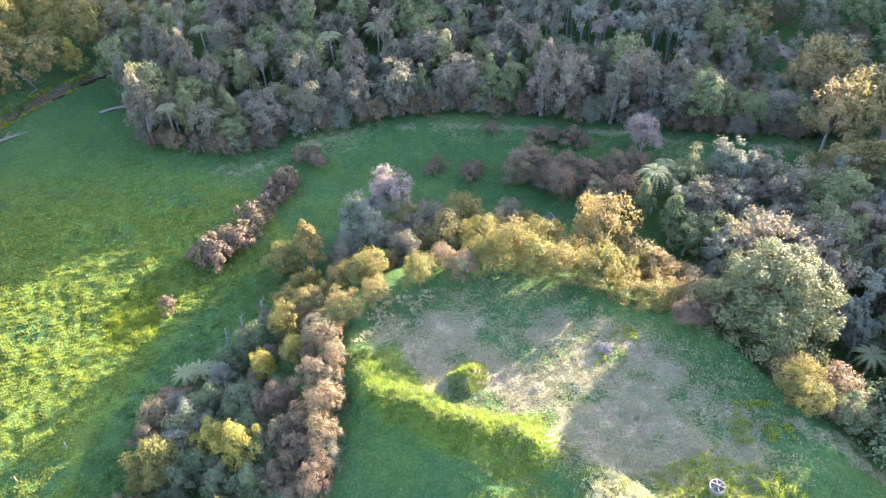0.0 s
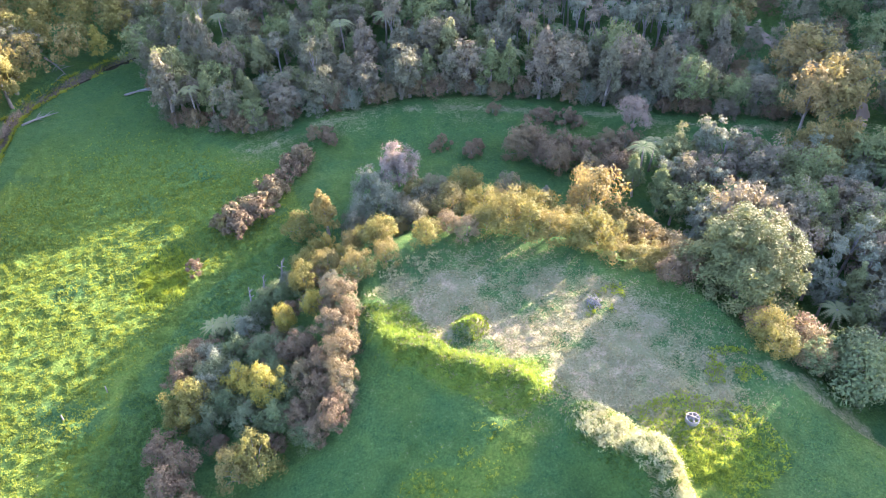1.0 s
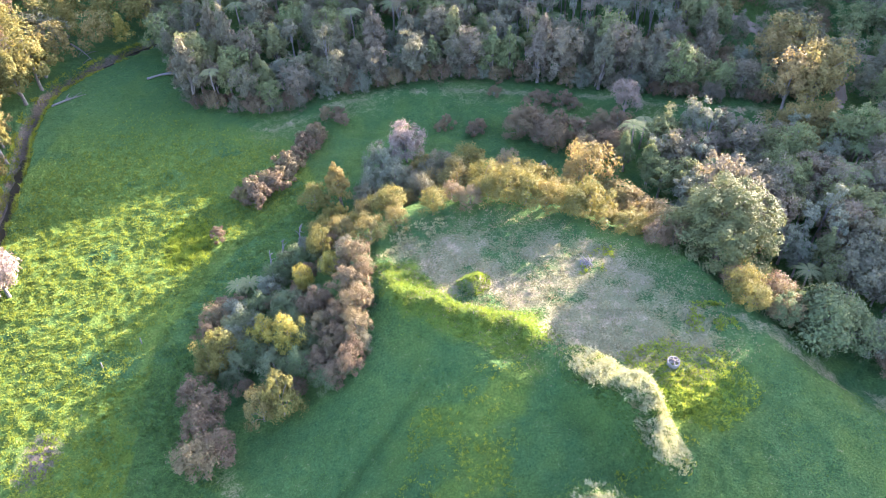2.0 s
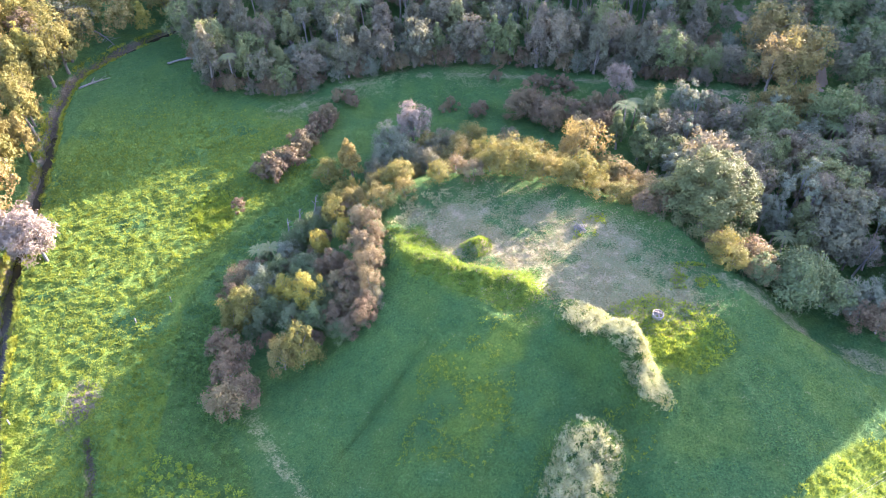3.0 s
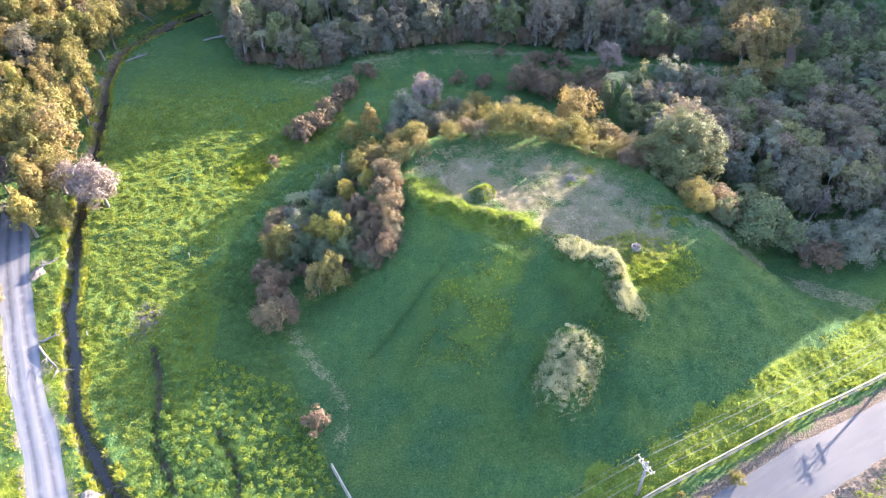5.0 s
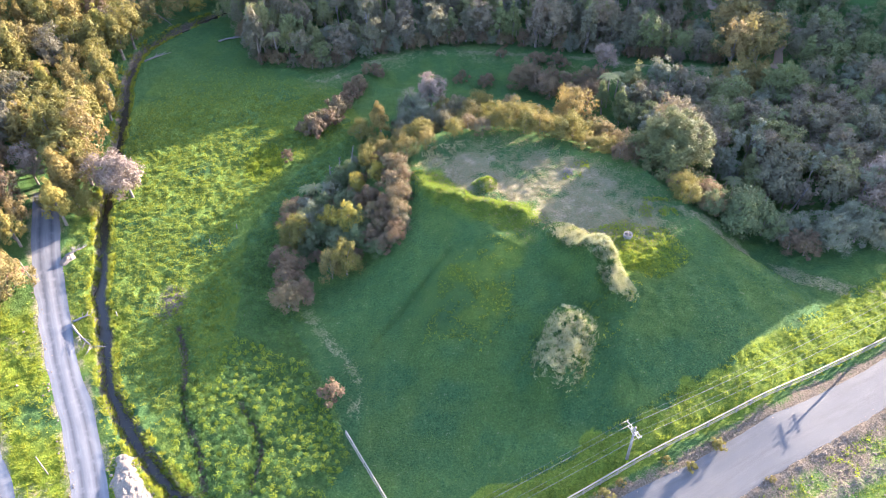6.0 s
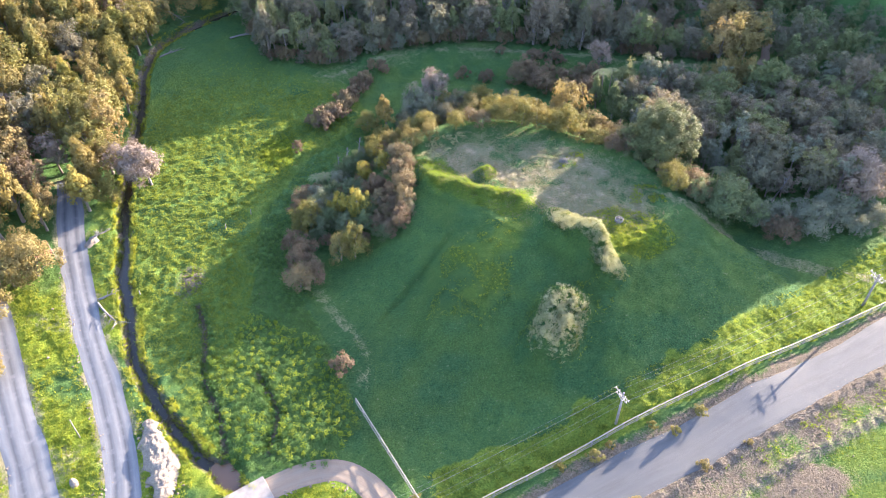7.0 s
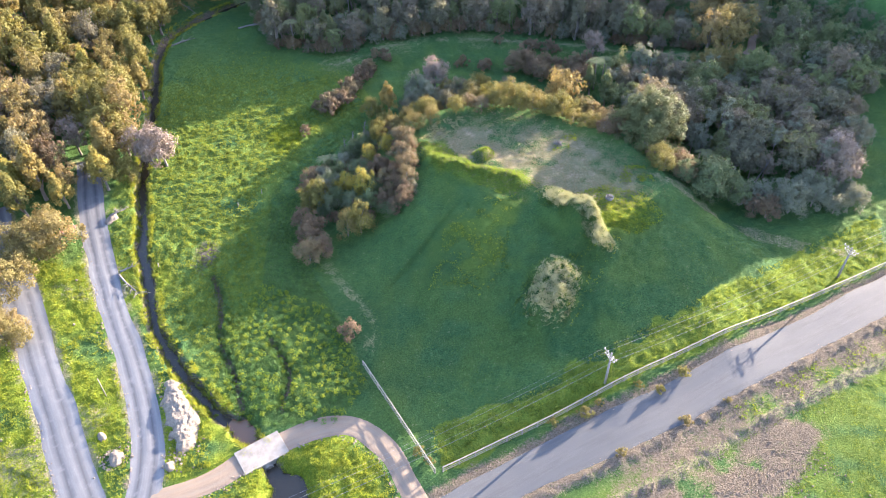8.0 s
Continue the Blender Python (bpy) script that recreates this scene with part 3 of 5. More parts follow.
def strip(name, line, half, material, label, lift=0.05, across=13, crown=0.06, ruts=0.04, shaky=0.3):
    line = [line[0]] + [p for p in line[1:]]
    pts = np.array(smooth_line(line[::2] + [line[-1]] if len(line) > 6 else line, 0.7))
    way = np.gradient(pts, axis=0)
    way /= np.linalg.norm(way, axis=1)[:, None] + 1e-9
    side = np.stack([way[:, 1], -way[:, 0]], 1)
    u = np.linspace(-1, 1, across)
    wob = 1 + shaky * (vnoise(np.arange(len(pts)), np.zeros(len(pts)), 7, 41) - 0.5)
    wob2 = 1 + shaky * (vnoise(np.arange(len(pts)), np.ones(len(pts)) * 9, 5, 42) - 0.5)
    w = np.where(u[None] < 0, wob[:, None], wob2[:, None]) * half * u[None]
    X, Y = pts[:, :1] + side[:, :1] * w, pts[:, 1:] + side[:, 1:] * w
    base = ground_z(pts[:, 0], pts[:, 1], False)
    base = np.convolve(np.pad(base, 5, mode="edge"), np.ones(11) / 11, "valid")
    Z = np.maximum(base[:, None] * np.ones_like(X) - 0.02, 0.0 * X + base[:, None]) + lift + crown * (1 - u[None] ** 2) - ruts * np.exp(-((np.abs(u[None]) - 0.42) / 0.13) ** 2)
    edge = ground_z(X, Y, False)
    Z = np.maximum(Z, edge + 0.07)
    Z = Z * (1 - np.abs(u[None]) ** 6) + (edge + 0.005) * np.abs(u[None]) ** 6 + 0.03 * (vnoise(X, Y, 0.5, 43) - 0.5)
    n = len(pts)
    g = np.arange(n * across).reshape(n, across)
    faces = np.stack([g[:-1, :-1], g[:-1, 1:], g[1:, 1:], g[1:, :-1]], -1).reshape(-1, 4).tolist()
    uv = np.stack([np.tile(u * 0.5 + 0.5, n), np.repeat(np.arange(n) * 0.1, across)], 1)
    me = mesh_from(name, np.stack([X, Y, Z], -1).reshape(-1, 3).tolist(), faces, material, True, uv)
    return tagged(new(name, me), label, "road", kind="structure")


strip("road", ROAD, 3.1, GRAVEL, "wide pale grey gravel road with wheel tracks", shaky=0.12)
strip("farm_track", TRACK_A, 2.05, PALE_GRAVEL, "narrow pale gravel farm track with two ruts", ruts=0.09)
strip("gravel_lane", TRACK_B, 2.6, PALE_GRAVEL, "pale gravel lane beside a grassy bank", ruts=0.06)
strip("hill_track", smooth_line([(43, 119), (48.4, 113.6), (52, 109.4), (55.6, 105.8), (63.2, 102.2), (74, 99)]), 1.3, CLAY_TRACK, "bare clay track climbing through the wood")
strip("wood_track", smooth_line([(64, 97), (61.5, 92.5), (59.8, 88), (57.5, 84.3)]), 0.9, CLAY_TRACK, "bare clay track leaving the wood")
strip("loop_track", LOOP, 1.5, CLAY_TRACK, "bare clay track curving to the stream crossing", ruts=0.05)

# water in the stream
wm, wnt, wb = mat("stream_water")
wb.inputs["Base Color"].default_value = (0.035, 0.03, 0.022, 1)
wb.inputs["Roughness"].default_value = 0.08
wb.inputs["IOR"].default_value = 1.33
bumped(wnt, wb, noisy(wnt, 3.0, 3.0), 0.02)
spts = np.array(STREAM)
sway = np.gradient(spts, axis=0)
sway /= np.linalg.norm(sway, axis=1)[:, None]
level = np.interp(np.arange(len(spts)), [0, len(spts) * 0.72, len(spts)], [-1.05, -1.15, -1.5])
sv, sf = [], []
for i, ((px, py), (wx, wy)) in enumerate(zip(spts, sway)):
    for k in (-1.0, 0, 1.0):
        sv.append((px + wy * k, py - wx * k, level[i]))
    if i:
        for k in (0, 1):
            a = 3 * i + k
            sf.append((a - 3, a - 2, a + 1, a))
tagged(new("water", mesh_from("water", sv, sf, wm)), "shallow dark stream between grassy banks", "stream", kind="structure")

# two pools where the stream goes under the track
pm, pnt, pb = mat("clay_water")
pb.inputs["Base Color"].default_value = (0.12, 0.062, 0.03, 1)
pb.inputs["Roughness"].default_value = 0.12
for name, cx, cy, r, z, material, label in (("silt_pool", -31.4, -6.7, 3.0, -0.93, pm, "shallow orange brown silty pool"), ("culvert_pond", -24.6, -15.2, 4.6, -1.05, wm, "dark still pond below the culvert")):
    ring = [(cx, cy, z)] + [(cx + r * math.cos(k * math.pi / 14), cy + r * math.sin(k * math.pi / 14), z) for k in range(28)]
    tagged(new(name, mesh_from(name, ring, [(0, 1 + k, 1 + (k + 1) % 28) for k in range(28)], material)), label, "pool", kind="structure")


# ---- plants ----
def leaves_on(rng, centres, radii, outward, count, length, width, droop=0.0, flat=0.5):
    """count rhombic leaves round each clump, facing mostly outwards."""
    n = len(centres)
    ci = np.repeat(np.arange(n), count)
    d = rng.normal(size=(n * count, 3))
    d /= np.linalg.norm(d, axis=1)[:, None]
    d += outward[ci] * 0.6
    d /= np.linalg.norm(d, axis=1)[:, None]
    p = centres[ci] + d * radii[ci][:, None] * rng.uniform(0.35, 1.18, (n * count, 1)) * np.array([1, 1, 0.9])
    nrm = d * (1 - flat) + outward[ci] * flat * 0.5 + rng.normal(size=d.shape) * 0.45 + np.array([0, 0, 0.35])
    nrm /= np.linalg.norm(nrm, axis=1)[:, None]
    a = np.cross(nrm, rng.normal(size=d.shape))
    a /= np.linalg.norm(a, axis=1)[:, None]
    a[:, 2] -= droop
    b = np.cross(nrm, a)
    ll = length * rng.uniform(0.6, 1.3, (n * count, 1))
    ww = width * rng.uniform(0.7, 1.2, (n * count, 1))
    return np.stack([p - a * ll * 0.4 - b * ww * 0.5, p - a * ll * 0.4 + b * ww * 0.5, p + a * ll * 0.6], 1)


def crown_leaves(seed, radius, height, foot, clumps, count, length, width, shape="round", lump=0.3):
    """Leaves of a crown from foot to height, made of clumps of uneven size."""
    rng = np.random.default_rng(seed)
    k = np.arange(clumps) + 0.5
    zz = 1 - 1.55 * k / clumps
    th = k * 2.399963 + rng.uniform(0, 0.7, clumps)
    rr = np.sqrt(np.clip(1 - zz * zz, 0, 1))
    out = np.stack([rr * np.cos(th), rr * np.sin(th), zz], 1)
    mid, half = (foot + height) / 2, (height - foot) / 2
    lob = 1 + lump * rng.normal(size=clumps).clip(-1.3, 1.3) * 0.6
    c = out * lob[:, None]
    up = (c[:, 2] + 1) / 2
    if shape == "cone":
        taper = np.clip(1.25 - up, 0.12, 1)
    elif shape == "dome":
        taper = np.clip(1.12 - 0.3 * up, 0.3, 1.05)
    else:
        taper = np.ones(clumps)
    cen = np.stack([c[:, 0] * radius * 0.78 * taper, c[:, 1] * radius * 0.78 * taper, mid + c[:, 2] * half * 0.82], 1)
    inner = rng.random(clumps) < 0.2
    cen[inner, :2] *= 0.55
    rc = radius * rng.uniform(0.20, 0.44, clumps) * min(1, (34 / clumps) ** 0.28) * (0.6 + 0.4 * taper)
    outward = out / np.linalg.norm(out, axis=1)[:, None]
    return leaves_on(rng, cen, rc, outward, count, length, width), cen


def trunk_mesh(seed, height, foot, radius, centres, limbs=7, thick=0.03):
    rng = random.Random(seed)
    lean = (rng.uniform(-0.06, 0.06) * height, rng.uniform(-0.06, 0.06) * height)
    top = height * 0.78
    line = [(lean[0] * t * t + 0.1 * math.sin(5 * t + seed), lean[1] * t * t, -0.4 + (top + 0.4) * t) for t in (0, 0.15, 0.35, 0.6, 0.8, 1)]
    r0 = height * thick
    pieces = [tube(line, [r0 * 1.35, r0, r0 * 0.85, r0 * 0.6, r0 * 0.4, r0 * 0.12], 7)]
    picks = rng.sample(range(len(centres)), min(limbs, len(centres)))
    for i in picks:
        c = Vector(centres[i])
        t = min(0.85, max(0.25, c.z / height * 0.6))
        start = Vector((lean[0] * t * t, lean[1] * t * t, -0.4 + (top + 0.4) * t))
        bend = start.lerp(c, 0.5) + Vector((0, 0, 0.08 * height))
        pieces.append(tube([start, bend, c], [r0 * 0.42, r0 * 0.27, r0 * 0.08], 5))
    return joined(pieces)


MODELS = {}


def plant_model(key, seed, radius, height, foot, clumps, count, length, width, leaves, bark=BARK, shape="round", lump=0.3, thick=0.03):
    tris, cen = crown_leaves(seed, radius, height, foot, clumps, count, length, width, shape, lump)
    tv, tf = trunk_mesh(seed, height, foot, radius, cen, thick=thick)
    MODELS.setdefault(key, []).append((tris, mesh_from("trunk", tv, tf, bark), radius, height, leaves, {}))


for i in range(5):
    plant_model("tree", 10 + i, 3.1, 8.0 + 0.45 * i, 1.4, 44, 74, 0.40, 0.27, "dark", lump=0.55)
for i in range(5):
    plant_model("bush", 30 + i, 1.9, 3.4, 0.1, 34, 112, 0.20, 0.12, "olive", shape="dome", lump=0.55)
for i in range(2):
    plant_model("spire", 50 + i, 1.7, 6.0, 0.5, 46, 74, 0.30, 0.15, "olive", shape="cone", lump=0.3)
plant_model("poplar", 60, 5.3, 12.5, 0.6, 190, 170, 0.30, 0.20, "green", shape="dome", lump=0.5)
for i in range(2):
    plant_model("twiggy", 70 + i, 2.0, 4.6, 0.6, 34, 80, 0.5, 0.10, "pale", PALE_BARK, lump=0.45)
for i in range(3):
    plant_model("shrub", 80 + i, 0.9, 1.5, 0.0, 16, 84, 0.17, 0.11, "brown", shape="dome", lump=0.5)


def fern_model(seed, height, radius):
    """A tree fern: a thin trunk and a wheel of arching fronds with leaflets."""
    rng = np.random.default_rng(seed)
    out = []
    for k in range(13):
        a = 2 * math.pi * (k + rng.uniform(-0.35, 0.35)) / 13
        way, side = np.array([math.cos(a), math.sin(a), 0]), np.array([-math.sin(a), math.cos(a), 0])
        for j in range(11):
            t = (j + 0.7) / 11
            p = way * radius * t + np.array([0, 0, height + radius * (0.55 * t - 0.85 * t * t)])
            ll = radius * 0.17 * math.sin(math.pi * (0.12 + 0.85 * t))
            for sgn in (-1, 1):
                q = p + side * sgn * ll + way * 0.12 * ll - np.array([0, 0, 0.15 * ll])
                out.append([p - way * 0.12, q, p + way * 0.15])
    tv, tf = tube([(0, 0, -0.3), (0.1, 0.05, height * 0.5), (0, 0, height + 0.1)], [0.2, 0.14, 0.12], 7)
    MODELS.setdefault("fern", []).append((np.array(out), mesh_from("trunk", tv, tf, BARK), radius, height, "green", {}))


fern_model(91, 4.6, 2.3)
fern_model(92, 5.6, 2.6)

WORDS = {"tree": ("broadleaf_tree", "tree", "crown"), "bush": ("bush", "bush", "crown"), "spire": ("conical_tree", "tree", "crown"),
         "poplar": ("spreading_tree", "tree", "crown"), "twiggy": ("flowering_shrub", "shrub", "crown"), "shrub": ("low_shrub", "shrub", "crown"),
         "fern": ("tree_fern", "tree fern", "fronds")}
TINTS = {"leafy": "deep green", "broad": "dull green", "olive": "olive green", "golden": "golden green", "brown": "reddish brown", "green": "deep green", "grey": "grey green", "pale": "pale grey",
         "yellow": "yellow green", "dark": "dark green"}
FORMS = {"tree": "rounded native tree", "bush": "rounded bush", "spire": "slender conical tree", "poplar": "large spreading tree",
         "twiggy": "open twiggy shrub", "shrub": "low scrubby bush", "fern": "tree fern"}
prng = random.Random(7)


def plant(kind, x, y, size=1.0, tint=None, where="on the knoll rim", group="", tall=None, z=None):
    models = MODELS[kind]
    tris, trunk, radius, height, leaves, made = models[prng.randrange(len(models))]
    tint = tint or leaves
    if tint not in made:
        made[tint] = soup("crown", tris, LEAVES[tint])
    name, category, crown_name = WORDS[kind]
    ob = thing(name, (x, y, 0), f"{TINTS[tint]} {FORMS[kind]} {where}", category, group)
    z = gz(x, y) if z is None else z
    wide = size * prng.uniform(0.9, 1.1)
    ob.matrix_basis = pose(x, y, z - 0.05, prng.uniform(-3, 3), prng.uniform(-3, 3), prng.uniform(0, 360)) @ Matrix.Diagonal((wide, wide, size * (tall or 1) * prng.uniform(0.92, 1.1), 1))
    part("trunk", trunk, None, ob)
    part(crown_name, made[tint], None, ob)
    return ob


def scatter(seed, poly, gap, tries, keep=None):
    """Points in a polygon, no two nearer than gap (a number, or a range by chance)."""
    rng = random.Random(seed)
    xs, ys = [p[0] for p in poly], [p[1] for p in poly]
    cells, out = {}, []
    for _ in range(tries):
        x, y = rng.uniform(min(xs), max(xs)), rng.uniform(min(ys), max(ys))
        if not bool(inside(np.array([x]), np.array([y]), poly)[0]) or (keep and not keep(x, y)):
            continue
        c = (int(x // gap), int(y // gap))
        if any(math.dist((x, y), q) < gap for i in (-1, 0, 1) for j in (-1, 0, 1) for q in cells.get((c[0] + i, c[1] + j), ())):
            continue
        cells.setdefault(c, []).append((x, y))
        out.append((x, y))
    return out


# ---- the woods ----
def slim_model(seed, height):
    """A slim tall tree: a bare pale trunk, forked high up, with a thin crown."""
    rng = random.Random(seed)
    cen = [(rng.uniform(-1.2, 1.2), rng.uniform(-1.2, 1.2), height * rng.uniform(0.74, 1.0)) for _ in range(15)]
    c = np.array(cen)
    out = c - np.array([0, 0, height * 0.7])
    out /= np.linalg.norm(out, axis=1)[:, None]
    tris = leaves_on(np.random.default_rng(seed), c, np.full(15, 0.62), out, 56, 0.33, 0.22)
    lean = rng.uniform(-0.5, 0.5)
    pieces = [tube([(0, 0, -0.3), (lean * 0.4, 0.1, height * 0.4), (lean, 0, height * 0.85)], [0.15, 0.12, 0.04], 6)]
    pieces += [tube([(lean * 0.5, 0, height * 0.5), tuple(cen[k])], [0.07, 0.02], 5) for k in range(5)]
    MODELS.setdefault("slim", []).append((tris, mesh_from("trunk", *joined(pieces), PALE_BARK), 1.6, height, "dark", {}))


for k in range(4):
    slim_model(110 + k, 8.0 + 0.6 * k)
WORDS["slim"], FORMS["slim"] = ("slim_tree", "tree", "crown"), "slim bare-trunked tree"

WOOD_FAR = [(-50, 100), (-46.5, 97), (-43, 90), (-32, 87), (-20, 90.8), (-5, 95.5), (8, 95), (23, 91.5), (36, 87.5), (47, 87), (55, 86.5), (60, 83), (66, 81.5), (80, 83), (98, 88), (112, 120), (100, 145), (-60, 150), (-58, 118)]
WOOD_RIGHT = [(25, 78), (22, 70), (30, 60), (36, 52), (40, 46), (48, 44.5), (60, 43), (64.5, 43), (69, 55), (72, 65), (82, 72), (95, 84), (66, 77), (56, 76), (45, 75), (34, 76)]
WOOD_LEFT = [(-64, 40), (-63, 50), (-65.3, 62), (-67.6, 73), (-70.2, 84), (-69.6, 96), (-64, 104.5), (-56, 113), (-46, 124), (-60, 140), (-120, 140), (-125, 20), (-84, 26), (-77, 32), (-72, 34)]


GLADE = [(45, 112), (51, 112), (56, 105.5), (54, 103.5), (48.5, 104.5)]
STAND = [(9, 108), (36, 104), (44, 116), (40, 134), (6, 136)]
LINES = [[(43, 119), (55.6, 105.8), (74, 99)], [(66, 99), (60.5, 89), (57.5, 84)], [(-71, 49), (-68.2, 40.8), (-64.7, 32)], [(-82, 34), (-76, 25)]]


def open_wood(x, y):
    X, Y = np.array([x]), np.array([y])
    return not inside(X, Y, GLADE)[0] and not inside(X, Y, STAND)[0] and all(to_line(X, Y, line)[0][0] > 1.9 for line in LINES)


def wood(seed, poly, gap, where, group, kinds, nearest, count):
    pts = scatter(seed, poly, gap, 9000, open_wood)
    pts.sort(key=lambda p: math.dist(p, nearest))
    zs = heights(pts)
    rng = random.Random(seed)
    rest = []
    for (x, y), z in zip(pts, zs):
        kind, tint, lo, hi = rng.choices([k[:4] for k in kinds], [k[4] for k in kinds])[0]
        size = rng.uniform(lo, hi)
        if len(rest) == 0 and count > 0:
            plant(kind, x, y, size, tint, where, group, rng.uniform(0.95, 1.25), z=float(z))
            count -= 1
        else:
            rest.append((kind, tint, x, y, float(z), size))
    return rest


far_rest = wood(1, WOOD_FAR, 2.75, "in the shaded valley wood", "trees of the far wood",
                [("tree", "dark", 0.55, 0.9, 4), ("tree", "green", 0.55, 0.9, 3), ("tree", "grey", 0.45, 0.65, 0.7), ("spire", "dark", 1.1, 1.6, 2), ("spire", "green", 1.1, 1.6, 2), ("slim", "dark", 0.8, 1.1, 1), ("fern", None, 0.8, 1.1, 1.4), ("bush", "brown", 0.8, 1.2, 1.2)], (0, 80), 190)
right_rest = wood(2, WOOD_RIGHT, 2.4, "in the wood beside the knoll", "trees of the wood beside the knoll",
                  [("tree", "dark", 0.55, 0.9, 5), ("tree", "green", 0.5, 0.85, 2), ("tree", "grey", 0.5, 0.8, 1.5), ("fern", None, 0.7, 1.0, 1.6), ("bush", "olive", 0.8, 1.2, 1), ("spire", "green", 0.9, 1.2, 1.2), ("slim", "grey", 0.7, 0.9, 0.8)], (40, 55), 150)
left_rest = wood(3, WOOD_LEFT, 3.7, "in the sunlit wood across the stream", "trees across the stream",
                 [("tree", "olive", 0.8, 1.2, 3), ("tree", "golden", 0.6, 1.05, 2.4), ("tree", "brown", 0.6, 0.95, 1.8), ("tree", "pale", 0.6, 0.8, 0.3), ("spire", "olive", 1.3, 1.9, 4), ("spire", "yellow", 1.2, 1.7, 1), ("tree", "dark", 0.6, 1.0, 1.5)], (-62, 50), 130)


def far_stuff(name, rest, label):
    """Trees too many to tell apart: one mesh, with the same crowns."""
    groups = {}
    rng = random.Random(len(rest))
    for kind, tint, x, y, z, size in rest:
        tris, _, _, _, leaves, _ = MODELS[kind][rng.randrange(len(MODELS[kind]))]
        a = rng.uniform(0, 2 * math.pi)
        c, s = math.cos(a), math.sin(a)
        t = tris[rng.randrange(2)::2] * size
        t = t @ np.array([[c, s, 0], [-s, c, 0], [0, 0, 1]]) * np.array([1.0, 1.0, 1.0]) + np.array([x, y, z])
        groups.setdefault(tint or leaves, []).append(t)
    if not groups:
        return
    me = soup(name, np.concatenate([np.concatenate(g) for g in groups.values()]), None)
    slots, n = [], 0
    for i, (tint, g) in enumerate(groups.items()):
        me.materials.append(LEAVES[tint])
        slots += [i] * sum(len(t) for t in g)
    me.polygons.foreach_set("material_index", np.array(slots, np.int32))
    tagged(new(name, me), label, "woodland", kind="stuff")


far_stuff("far_wood", far_rest, "dense shaded native woodland on the far hillside")
far_stuff("right_wood", right_rest, "dense native woodland beyond the knoll")
far_stuff("left_wood", left_rest, "sunlit native woodland across the stream")

erng = random.Random(77)
EDGE = smooth_line([(-49, 99), (-46.5, 95.5), (-42.5, 88.5), (-32, 85.6), (-20, 89.4), (-5, 94.2), (8, 93.6), (23, 90.4), (36, 86.4), (47, 85.8), (54, 86.5)], 2.0)
for x, y in EDGE:
    plant("bush", x + erng.uniform(-0.8, 0.8), y + erng.uniform(0.6, 2.4), erng.uniform(0.6, 1.0), erng.choice(["brown", "brown", "grey", "dark"]),
          "along the edge of the far wood", "bushes along the far wood")


for k, (x, y) in enumerate(scatter(9, STAND, 2.15, 2500)):
    plant("slim", x, y, erng.uniform(0.85, 1.15), erng.choice(["dark", "grey", "dark"]), "in the far stand", "slim trees of the far stand")


